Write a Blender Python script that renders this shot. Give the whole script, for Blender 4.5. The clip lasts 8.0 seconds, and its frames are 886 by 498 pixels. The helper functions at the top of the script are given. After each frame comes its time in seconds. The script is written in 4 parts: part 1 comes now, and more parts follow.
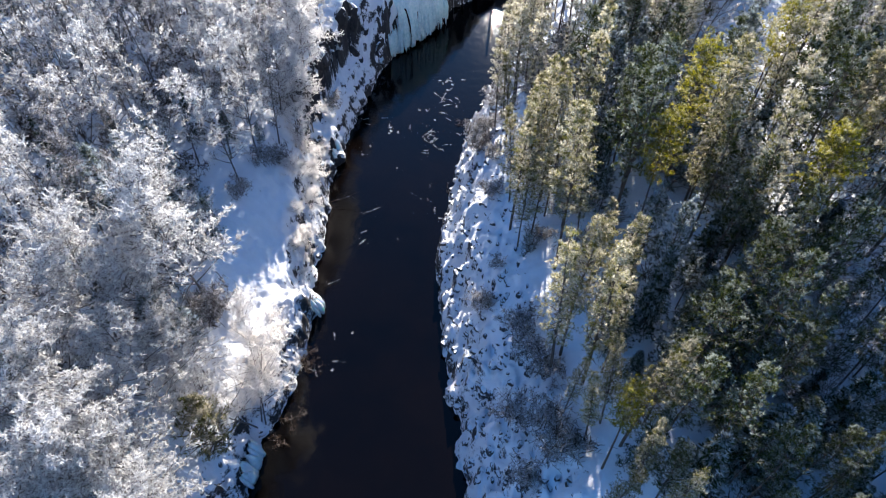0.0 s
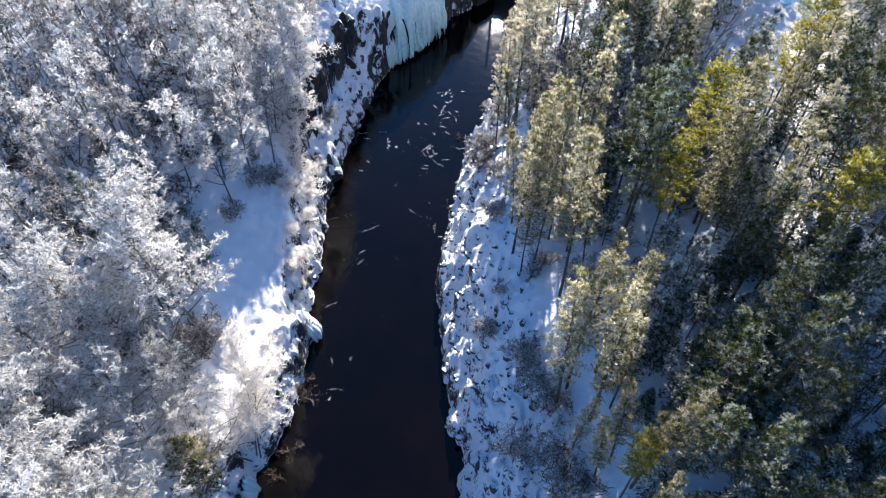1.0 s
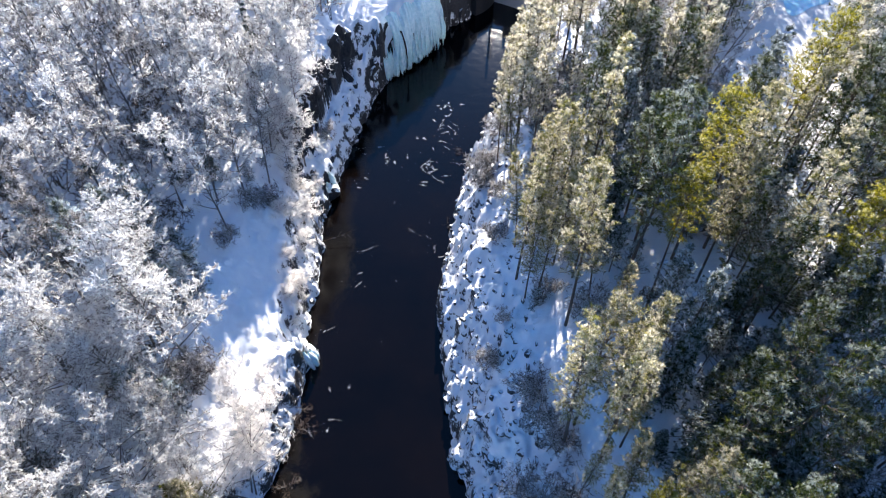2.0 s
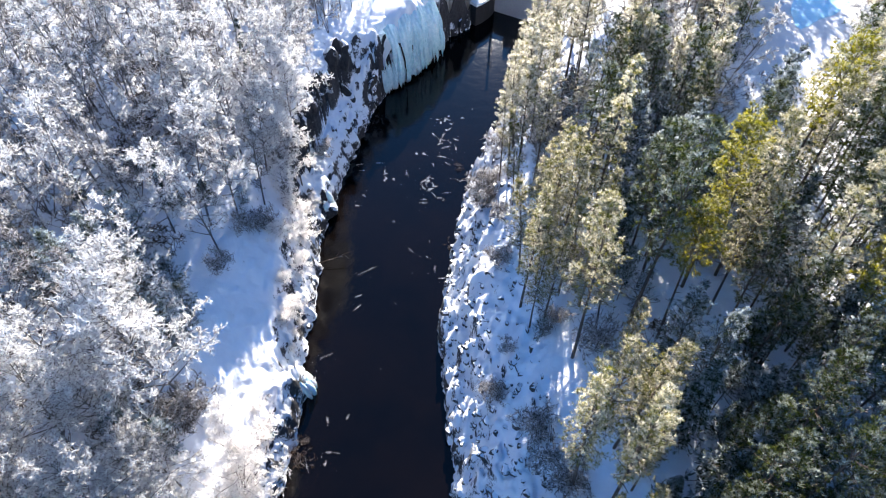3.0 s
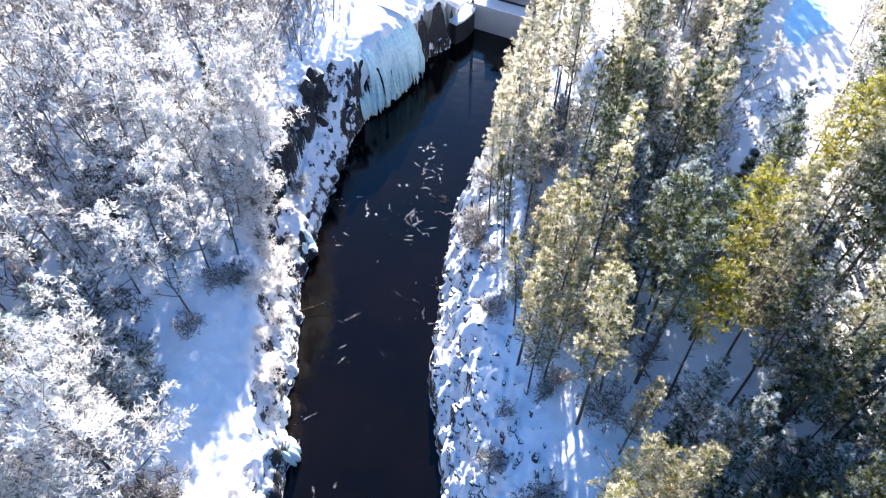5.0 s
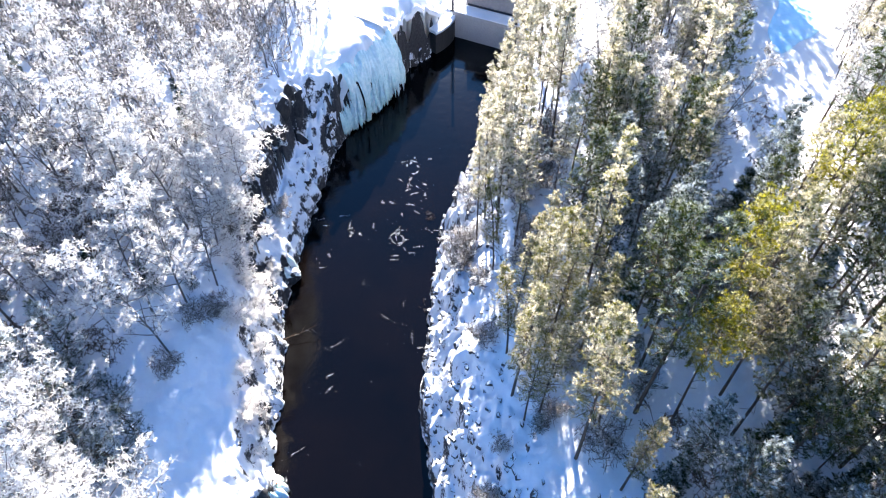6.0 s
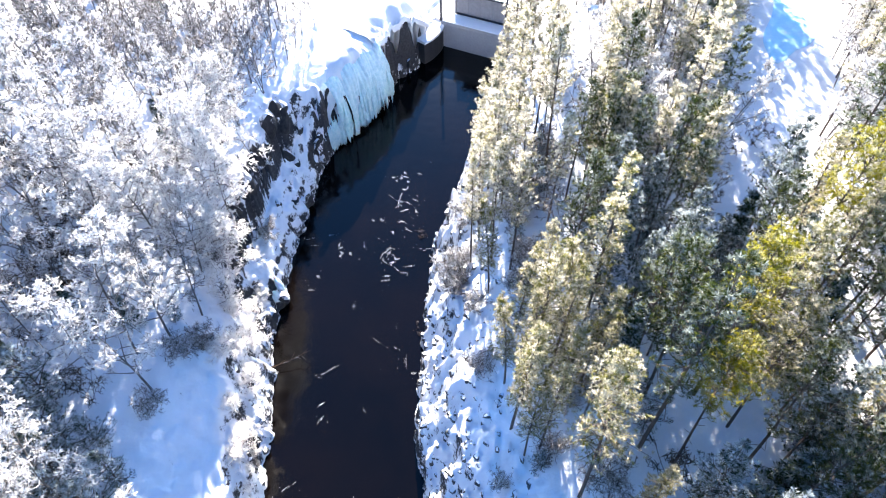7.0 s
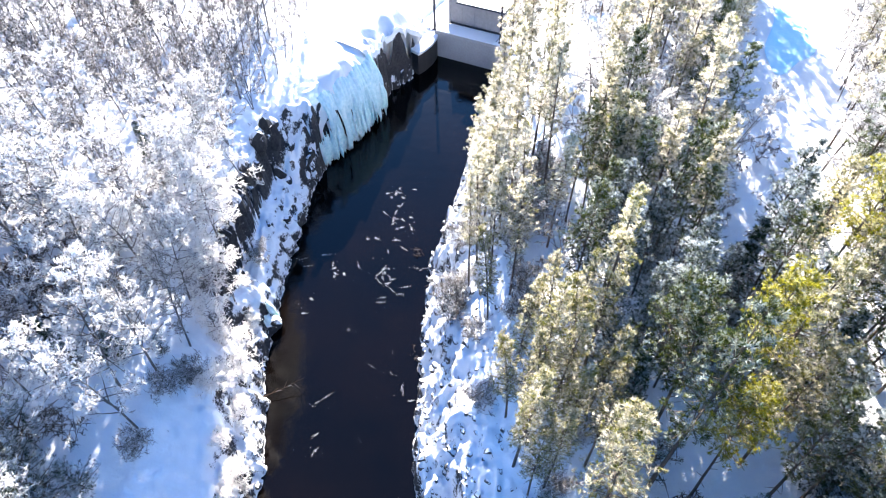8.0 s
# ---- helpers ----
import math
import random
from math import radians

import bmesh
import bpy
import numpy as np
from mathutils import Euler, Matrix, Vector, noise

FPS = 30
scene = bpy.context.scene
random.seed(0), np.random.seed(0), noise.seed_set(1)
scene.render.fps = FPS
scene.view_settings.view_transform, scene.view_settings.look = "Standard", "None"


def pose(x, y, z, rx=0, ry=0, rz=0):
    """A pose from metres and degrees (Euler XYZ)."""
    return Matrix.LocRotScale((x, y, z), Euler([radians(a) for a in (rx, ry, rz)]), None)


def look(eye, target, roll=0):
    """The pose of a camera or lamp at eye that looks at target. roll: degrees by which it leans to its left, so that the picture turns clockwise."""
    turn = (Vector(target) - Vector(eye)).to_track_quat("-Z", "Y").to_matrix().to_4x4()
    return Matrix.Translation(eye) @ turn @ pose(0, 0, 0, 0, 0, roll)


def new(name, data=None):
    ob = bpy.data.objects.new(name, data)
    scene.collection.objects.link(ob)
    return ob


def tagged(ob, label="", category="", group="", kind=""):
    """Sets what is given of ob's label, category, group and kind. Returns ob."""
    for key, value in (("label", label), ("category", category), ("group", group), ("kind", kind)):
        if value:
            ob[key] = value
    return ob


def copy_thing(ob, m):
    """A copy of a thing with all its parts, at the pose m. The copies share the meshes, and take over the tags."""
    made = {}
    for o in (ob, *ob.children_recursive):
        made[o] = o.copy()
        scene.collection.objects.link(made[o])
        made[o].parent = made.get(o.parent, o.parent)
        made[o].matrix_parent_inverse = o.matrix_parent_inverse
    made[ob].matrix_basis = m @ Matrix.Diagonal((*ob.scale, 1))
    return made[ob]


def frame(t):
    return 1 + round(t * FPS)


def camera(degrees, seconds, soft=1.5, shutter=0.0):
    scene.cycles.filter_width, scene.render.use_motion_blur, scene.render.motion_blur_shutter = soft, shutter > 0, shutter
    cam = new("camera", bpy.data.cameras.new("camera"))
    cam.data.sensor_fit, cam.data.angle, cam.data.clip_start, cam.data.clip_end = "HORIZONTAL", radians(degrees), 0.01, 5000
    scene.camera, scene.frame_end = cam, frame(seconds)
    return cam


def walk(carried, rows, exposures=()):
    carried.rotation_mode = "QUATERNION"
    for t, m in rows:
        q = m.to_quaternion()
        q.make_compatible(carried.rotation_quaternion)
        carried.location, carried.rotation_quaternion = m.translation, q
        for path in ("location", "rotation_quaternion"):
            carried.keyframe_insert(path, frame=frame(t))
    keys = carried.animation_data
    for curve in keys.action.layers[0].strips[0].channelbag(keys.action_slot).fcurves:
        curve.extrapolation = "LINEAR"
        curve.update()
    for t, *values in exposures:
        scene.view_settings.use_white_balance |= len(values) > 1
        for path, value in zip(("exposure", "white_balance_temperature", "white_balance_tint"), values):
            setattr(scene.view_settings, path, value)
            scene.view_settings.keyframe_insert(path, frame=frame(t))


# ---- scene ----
cam = camera(71.3, 8.0, soft=1.1)
METRES, EYE, TILT, LEAN, TURN = 25.0, 57.0, -48.8, 0.0, 0.0
ROWS = [
    (0.0, 0.0, 0.0, 0.0, 0.0, 0.0, 0.0),
    (0.5, -0.0047, 0.0411, 0.0469, -0.08, 0.04, 0.15),
    (1.0, -0.0086, 0.0819, 0.0944, -0.15, 0.06, 0.26),
    (1.5, -0.0127, 0.123, 0.1424, -0.21, 0.09, 0.44),
    (3.0, -0.0231, 0.2488, 0.2852, -0.37, 0.25, 0.85),
    (3.5, -0.0264, 0.29, 0.333, -0.44, 0.28, 0.98),
    (4.0, -0.0296, 0.3315, 0.3803, -0.76, 0.3, 1.41),
    (4.5, -0.0318, 0.3727, 0.4271, -1.23, 0.31, 1.97),
    (6.0, -0.0316, 0.4961, 0.5702, -3.24, 0.15, 4.42),
    (6.5, -0.0303, 0.5366, 0.6156, -3.74, 0.12, 5.0),
    (7.0, -0.0264, 0.5767, 0.6598, -4.06, 0.13, 5.4),
    (7.5, -0.0227, 0.617, 0.705, -4.34, 0.13, 5.74),
    (8.0, -0.0179, 0.6581, 0.7511, -4.51, 0.12, 6.0),
]
walk(cam, [(t, pose(0, 0, EYE, TILT, LEAN, TURN) @ pose(METRES * x, METRES * y, METRES * z, 90 + pitch, roll, yaw)) for t, x, y, z, yaw, pitch, roll in ROWS],
     [(0.0, 1.40, 6150, 9), (1.5, 1.60, 6150, 9), (3.0, 1.86, 6150, 9), (4.5, 2.14, 6150, 9), (6.0, 2.31, 6150, 9), (8.0, 2.55, 6150, 9)])

# ---- light ----
SUN_AZ, SUN_EL = 6.0, 25.0
world = bpy.data.worlds.new("winter_sky")
scene.world = world
world.use_nodes = True
wn, wl = world.node_tree.nodes, world.node_tree.links
sky = wn.new("ShaderNodeTexSky")
sky.sky_type, sky.sun_disc = "NISHITA", False
sky.sun_elevation, sky.sun_rotation = radians(SUN_EL), radians(SUN_AZ)
sky.air_density, sky.dust_density, sky.ozone_density = 0.8, 0.05, 4.0
deep = wn.new("ShaderNodeMix")
deep.data_type, deep.blend_type = "RGBA", "MULTIPLY"
deep.inputs[0].default_value, deep.inputs[7].default_value = 1.0, (0.57, 0.88, 1.09, 1.0)
wl.new(sky.outputs[0], deep.inputs[6])
wl.new(deep.outputs[2], wn["Background"].inputs[0])
wn["Background"].inputs[1].default_value = 0.084
sun = new("sun", bpy.data.lights.new("sun", "SUN"))
sun.data.energy, sun.data.angle, sun.data.color = 5.3, radians(0.6), (1.0, 0.89, 0.76)
to_sun = Vector((math.sin(radians(SUN_AZ)) * math.cos(radians(SUN_EL)),
                 math.cos(radians(SUN_AZ)) * math.cos(radians(SUN_EL)), math.sin(radians(SUN_EL))))
sun.matrix_world = look(to_sun * 200, (0, 0, 0))


# ---- materials ----
def graph(name):
    m = bpy.data.materials.new(name)
    m.use_nodes = True
    n, l = m.node_tree.nodes, m.node_tree.links
    n.clear()
    return m, n, l, n.new("ShaderNodeOutputMaterial")


def noise_node(n, l, scale, detail=4.0, rough=0.6, coords="Object"):
    tc, t = n.new("ShaderNodeTexCoord"), n.new("ShaderNodeTexNoise")
    t.inputs["Scale"].default_value, t.inputs["Detail"].default_value = scale, detail
    t.inputs["Roughness"].default_value = rough
    l.new(tc.outputs[coords], t.inputs["Vector"])
    return t.outputs["Fac"]


def ramp(n, l, fac, stops):
    r = n.new("ShaderNodeValToRGB")
    while len(r.color_ramp.elements) < len(stops):
        r.color_ramp.elements.new(0.5)
    for e, (p, c) in zip(r.color_ramp.elements, stops):
        e.position, e.color = p, (*c, 1.0) if len(c) == 3 else c
    l.new(fac, r.inputs[0])
    return r.outputs[0]


def mix(n, l, fac, a, b, how="MIX"):
    m = n.new("ShaderNodeMix")
    m.data_type, m.blend_type = "RGBA", how
    for sock, v in ((m.inputs[0], fac), (m.inputs[6], a), (m.inputs[7], b)):
        if isinstance(v, bpy.types.NodeSocket):
            l.new(v, sock)
        elif isinstance(v, tuple):
            sock.default_value = (*v, 1.0)
        else:
            sock.default_value = v
    return m.outputs[2]


def maths(n, l, op, a, b=0.0):
    m = n.new("ShaderNodeMath")
    m.operation = op
    for sock, v in ((m.inputs[0], a), (m.inputs[1], b)):
        if isinstance(v, bpy.types.NodeSocket):
            l.new(v, sock)
        else:
            sock.default_value = v
    return m.outputs[0]


def bumped(n, l, height, strength, distance):
    b = n.new("ShaderNodeBump")
    b.inputs["Strength"].default_value, b.inputs["Distance"].default_value = strength, distance
    l.new(height, b.inputs["Height"])
    return b.outputs["Normal"]


def principled(n, l, out, color, rough, normal=None, spec=0.3):
    p = n.new("ShaderNodeBsdfPrincipled")
    p.inputs["Specular IOR Level"].default_value = spec
    for key, v in (("Base Color", color), ("Roughness", rough), ("Normal", normal)):
        if isinstance(v, bpy.types.NodeSocket):
            l.new(v, p.inputs[key])
        elif isinstance(v, tuple):
            p.inputs[key].default_value = (*v, 1.0)
        elif v is not None:
            p.inputs[key].default_value = v
    l.new(p.outputs[0], out.inputs[0])
    return p


def snowy_rock(name, cut, soft, rock_a, rock_b, snow=(0.86, 0.87, 0.90)):
    """Snow lying on what faces up, bare rock on what is steep."""
    m, n, l, out = graph(name)
    g = n.new("ShaderNodeNewGeometry")
    s = n.new("ShaderNodeSeparateXYZ")
    l.new(g.outputs["Normal"], s.inputs[0])
    big, small = noise_node(n, l, 0.55, 5), noise_node(n, l, 3.2, 6, 0.7)
    f = maths(n, l, "ADD", s.outputs[2], maths(n, l, "MULTIPLY", maths(n, l, "SUBTRACT", big, 0.5), 0.8))
    f = maths(n, l, "ADD", f, maths(n, l, "MULTIPLY", maths(n, l, "SUBTRACT", small, 0.5), 0.7))
    fac = ramp(n, l, f, [(cut - soft, (0, 0, 0)), (cut + soft, (1, 1, 1))])
    rock = ramp(n, l, small, [(0.3, rock_a), (0.7, rock_b)])
    white = ramp(n, l, noise_node(n, l, 0.9, 6), [(0.3, tuple(v * 0.93 for v in snow)), (0.7, snow)])
    nrm = bumped(n, l, maths(n, l, "ADD", small, maths(n, l, "MULTIPLY", big, 2.0)), 0.5, 0.18)
    principled(n, l, out, mix(n, l, fac, rock, white), 0.75, nrm, 0.25)
    return m


def leafy(name, stops, frost, frosted, through_light=0.35, vary=0.35):
    """Needles, twigs and frost: light comes through them; each sprig has its own shade, some carry frost."""
    m, n, l, out = graph(name)
    g, o = n.new("ShaderNodeNewGeometry"), n.new("ShaderNodeObjectInfo")
    shade = ramp(n, l, g.outputs["Random Per Island"], stops)
    white = n.new("ShaderNodeTexWhiteNoise")
    white.noise_dimensions = "1D"
    l.new(maths(n, l, "MULTIPLY", g.outputs["Random Per Island"], 517.3), white.inputs["W"])
    patch = noise_node(n, l, 1.3, 3)
    amount = maths(n, l, "ADD", maths(n, l, "MULTIPLY", maths(n, l, "SUBTRACT", patch, 0.5), 2.2), frosted)
    amount = maths(n, l, "ADD", amount, maths(n, l, "MULTIPLY", maths(n, l, "SUBTRACT", white.outputs["Value"], 0.5), 0.8))
    fac = ramp(n, l, amount, [(0.08, (0, 0, 0)), (0.85, (1, 1, 1))])
    col = mix(n, l, fac, shade, frost)
    tree = maths(n, l, "ADD", 1.03 - 0.75 * vary, maths(n, l, "MULTIPLY", o.outputs["Random"], 0.75 * vary))
    comb = n.new("ShaderNodeCombineColor")
    for k in range(3):
        l.new(tree, comb.inputs[k])
    col = mix(n, l, 1.0, col, comb.outputs[0], "MULTIPLY")
    d, t, x = n.new("ShaderNodeBsdfDiffuse"), n.new("ShaderNodeBsdfTranslucent"), n.new("ShaderNodeMixShader")
    l.new(col, d.inputs[0]), l.new(col, t.inputs[0])
    x.inputs[0].default_value = through_light
    l.new(d.outputs[0], x.inputs[1]), l.new(t.outputs[0], x.inputs[2]), l.new(x.outputs[0], out.inputs[0])
    return m


def barky(name, a, b, worn, scale=6.0):
    m, n, l, out = graph(name)
    f, f2 = noise_node(n, l, scale, 5), noise_node(n, l, scale * 0.15, 3)
    col = mix(n, l, maths(n, l, "MULTIPLY", f2, 0.6), ramp(n, l, f, [(0.3, a), (0.7, b)]), worn)
    principled(n, l, out, col, 0.9, bumped(n, l, f, 0.6, 0.05), 0.15)
    return m


def river_water():
    m, n, l, out = graph("river_water")
    a, b = noise_node(n, l, 0.7, 4, 0.6), noise_node(n, l, 5.0, 3, 0.6)
    brown = ramp(n, l, noise_node(n, l, 0.06, 4), [(0.35, (0.0013, 0.0011, 0.0012)), (0.65, (0.0034, 0.0021, 0.0016))])
    nrm = bumped(n, l, maths(n, l, "ADD", maths(n, l, "MULTIPLY", a, 1.5), maths(n, l, "MULTIPLY", b, 0.25)), 0.32, 0.05)
    p = principled(n, l, out, brown, 0.04, nrm, 0.46)
    p.inputs["IOR"].default_value = 1.33
    return m


def icy(name, a, b, rough=0.28):
    m, n, l, out = graph(name)
    f = noise_node(n, l, 1.6, 5)
    p = principled(n, l, out, ramp(n, l, f, [(0.3, a), (0.7, b)]), rough, bumped(n, l, noise_node(n, l, 5, 4), 0.4, 0.06), 0.5)
    p.inputs["Subsurface Weight"].default_value = 0.35
    p.inputs["Subsurface Radius"].default_value = (0.4, 0.7, 0.9)
    p.inputs["Subsurface Scale"].default_value = 0.4
    return m


def plain(name, a, b, scale, rough, bump=0.3, metal=0.0):
    m, n, l, out = graph(name)
    f = noise_node(n, l, scale, 6, 0.65)
    stain = noise_node(n, l, scale * 0.12, 4)
    col = mix(n, l, maths(n, l, "MULTIPLY", stain, 0.5), ramp(n, l, f, [(0.3, a), (0.7, b)]), tuple(v * 0.6 for v in a))
    p = principled(n, l, out, col, rough, bumped(n, l, f, bump, 0.02))
    p.inputs["Metallic"].default_value = metal
    return m


GROUND = snowy_rock("snow_and_rock", 0.30, 0.06, (0.018, 0.018, 0.021), (0.075, 0.07, 0.072))
BOULDER = snowy_rock("snowy_boulder", 0.66, 0.10, (0.035, 0.033, 0.035), (0.13, 0.12, 0.115))
CLIFF = snowy_rock("dark_cliff_rock", 0.44, 0.08, (0.014, 0.014, 0.017), (0.055, 0.052, 0.055))
CLIFF_FACE = snowy_rock("cliff_face", 0.36, 0.07, (0.014, 0.015, 0.019), (0.060, 0.058, 0.064))
SNOW = plain("packed_snow", (0.84, 0.85, 0.88), (0.88, 0.89, 0.91), 1.5, 0.8, 0.4)
WATER = river_water()
ICE = icy("blue_white_ice", (0.38, 0.62, 0.70), (0.68, 0.83, 0.88))
BANK_ICE = icy("bank_ice", (0.58, 0.70, 0.74), (0.80, 0.88, 0.90))
# the sky's blue reflection is given to the pond ice as base colour
POND = icy("pond_ice", (0.46, 0.70, 0.82), (0.58, 0.79, 0.89), 0.15)
FOAM = plain("foam_ice", (0.75, 0.74, 0.76), (0.85, 0.84, 0.85), 8, 0.5)
FROST = leafy("hoar_frost_twigs", [(0.0, (0.05, 0.042, 0.038)), (0.34, (0.13, 0.11, 0.105)), (0.46, (0.52, 0.51, 0.51)), (1.0, (0.80, 0.80, 0.81))],
              (0.97, 0.955, 0.94), 0.50, 0.60, 0.30)
FROST_GREY = leafy("grey_hoar_frost", [(0.0, (0.05, 0.042, 0.038)), (0.40, (0.13, 0.115, 0.105)), (0.52, (0.46, 0.45, 0.45)), (1.0, (0.74, 0.74, 0.75))],
                   (0.94, 0.93, 0.92), 0.48, 0.56, 0.40)
FROST_FULL = leafy("thick_hoar_frost", [(0.0, (0.30, 0.26, 0.25)), (0.10, (0.80, 0.77, 0.75)), (1.0, (0.93, 0.91, 0.90))],
                   (0.96, 0.93, 0.90), 0.2, 0.74, 0.1)
FROST_THIN = leafy("thin_frost_twigs", [(0.0, (0.05, 0.04, 0.036)), (0.45, (0.12, 0.10, 0.09)), (0.7, (0.36, 0.34, 0.33)), (1.0, (0.64, 0.63, 0.62))],
                   (0.84, 0.82, 0.82), 0.20, 0.42, 0.30)
BROWN_TWIG = leafy("brown_twigs", [(0.0, (0.045, 0.03, 0.022)), (1.0, (0.13, 0.09, 0.07))], (0.5, 0.48, 0.47), 0.02, 0.2, 0.3)
# frost is tinted cream here: the warm backlight sits in its colour
NEEDLE = leafy("frosted_pine_needles", [(0.0, (0.062, 0.076, 0.020)), (0.5, (0.20, 0.195, 0.042)), (1.0, (0.36, 0.33, 0.085))],
               (0.87, 0.80, 0.65), 0.42, 0.62, 0.6)
NEEDLE_WHITE = leafy("thickly_frosted_pine_needles", [(0.0, (0.08, 0.085, 0.025)), (0.5, (0.19, 0.185, 0.05)), (1.0, (0.31, 0.285, 0.09))],
                     (0.88, 0.82, 0.70), 0.58, 0.62, 0.45)
# green needles, darkened in colour to carry the shade inside the wood
NEEDLE_GREEN = leafy("green_pine_needles", [(0.0, (0.018, 0.030, 0.011)), (0.5, (0.050, 0.068, 0.018)), (1.0, (0.125, 0.135, 0.032))],
                     (0.66, 0.70, 0.64), 0.12, 0.46, 0.55)
# sunlight on some pines, painted as yellow-green needle colour
NEEDLE_GOLD = leafy("sunlit_gold_needles", [(0.0, (0.09, 0.095, 0.012)), (0.5, (0.26, 0.24, 0.018)), (1.0, (0.42, 0.375, 0.045))],
                    (0.74, 0.70, 0.50), 0.08, 0.68, 0.3)
SPRUCE = leafy("dark_spruce_needles", [(0.0, (0.018, 0.032, 0.016)), (0.5, (0.035, 0.055, 0.025)), (1.0, (0.06, 0.08, 0.035))],
               (0.62, 0.68, 0.72), 0.26, 0.30, 0.4)
NEEDLE_YOUNG = leafy("blue_frosted_needles", [(0.0, (0.03, 0.045, 0.03)), (0.5, (0.06, 0.08, 0.05)), (1.0, (0.11, 0.125, 0.08))],
                     (0.68, 0.76, 0.82), 0.50, 0.48, 0.3)
# dark blue of shaded trees, put into the needle and frost colours
NEEDLE_SHADE = leafy("shade_tinted_needles", [(0.0, (0.02, 0.035, 0.022)), (0.5, (0.05, 0.07, 0.045)), (1.0, (0.09, 0.11, 0.07))],
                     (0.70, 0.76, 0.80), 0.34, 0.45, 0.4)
BARK = barky("grey_bark", (0.06, 0.05, 0.045), (0.15, 0.13, 0.12), (0.30, 0.29, 0.28))
PINE_BARK = barky("pine_bark", (0.045, 0.033, 0.028), (0.13, 0.09, 0.065), (0.15, 0.13, 0.12))
CONCRETE = plain("concrete", (0.36, 0.35, 0.35), (0.46, 0.45, 0.44), 3, 0.85)
PLASTER = plain("weathered_grey_wall", (0.26, 0.25, 0.26), (0.34, 0.33, 0.33), 2, 0.9)
STEEL = plain("dark_painted_steel", (0.03, 0.035, 0.045), (0.06, 0.065, 0.08), 5, 0.5, 0.1)
# concrete coloured near black for the shade on the wing wall
SHADE_CONCRETE = plain("shade_dark_concrete", (0.02, 0.02, 0.024), (0.045, 0.042, 0.042), 3, 0.7)
ROOFING = plain("snow_dusted_sheet_roof", (0.50, 0.53, 0.58), (0.66, 0.68, 0.72), 4, 0.5, 0.2)


# ---- terrain shape ----
def hashed(i, j):
    v = np.sin(i * 127.1 + j * 311.7) * 43758.5453
    return v - np.floor(v)


def vnoise(x, y):
    """Smooth noise from -1 to 1."""
    i, j = np.floor(x), np.floor(y)
    u, v = x - i, y - j
    u, v = u * u * (3 - 2 * u), v * v * (3 - 2 * v)
    a = hashed(i, j) * (1 - u) + hashed(i + 1, j) * u
    b = hashed(i, j + 1) * (1 - u) + hashed(i + 1, j + 1) * u
    return 2 * (a * (1 - v) + b * v) - 1


def fbm(x, y, octaves=4):
    return sum(vnoise(x * 2 ** k + 17.3 * k, y * 2 ** k - 9.1 * k) * 0.5 ** k for k in range(octaves))


LEFT_Y = (-80, 20, 25, 31, 35.5, 39, 40.7, 42.5, 46, 52, 62, 66, 72, 76, 84.5, 91, 96, 99, 103.4, 109, 112.6, 119, 140)
LEFT_X = (-22, -17.6, -17.1, -15.3, -14.6, -14.4, -13.3, -14.6, -15, -14.6, -15.2, -14.5, -13.5, -12.7, -11.1, -9.4, -6.2, -3.4, -0.5, 1.5, 5, 10, 26)
RIGHT_Y = (-80, 20, 23.7, 27.5, 29.0, 33.4, 41.5, 49, 60, 62.4, 72, 79, 87, 102, 112, 140)
RIGHT_X = (6, 2.1, 1.3, 1.7, 0.4, 0.2, -0.6, -0.9, 1.1, 1.2, 3.6, 6.3, 9.6, 14.8, 20.5, 38)
DAM_A, DAM_N, DAM_D = (10.3, 118.9), (0.561, 0.828), (0.828, -0.561)   # foot of the wall, upstream, along it
DECK = 4.5
POND_X, POND_Y, POND_Z = 54.0, 92.5, 16.6


def left_edge(y):
    return np.interp(y, LEFT_Y, LEFT_X)


def right_edge(y):
    return np.interp(y, RIGHT_Y, RIGHT_X)


def smooth(v, a, b):
    u = np.clip((v - a) / (b - a), 0, 1)
    return u * u * (3 - 2 * u)


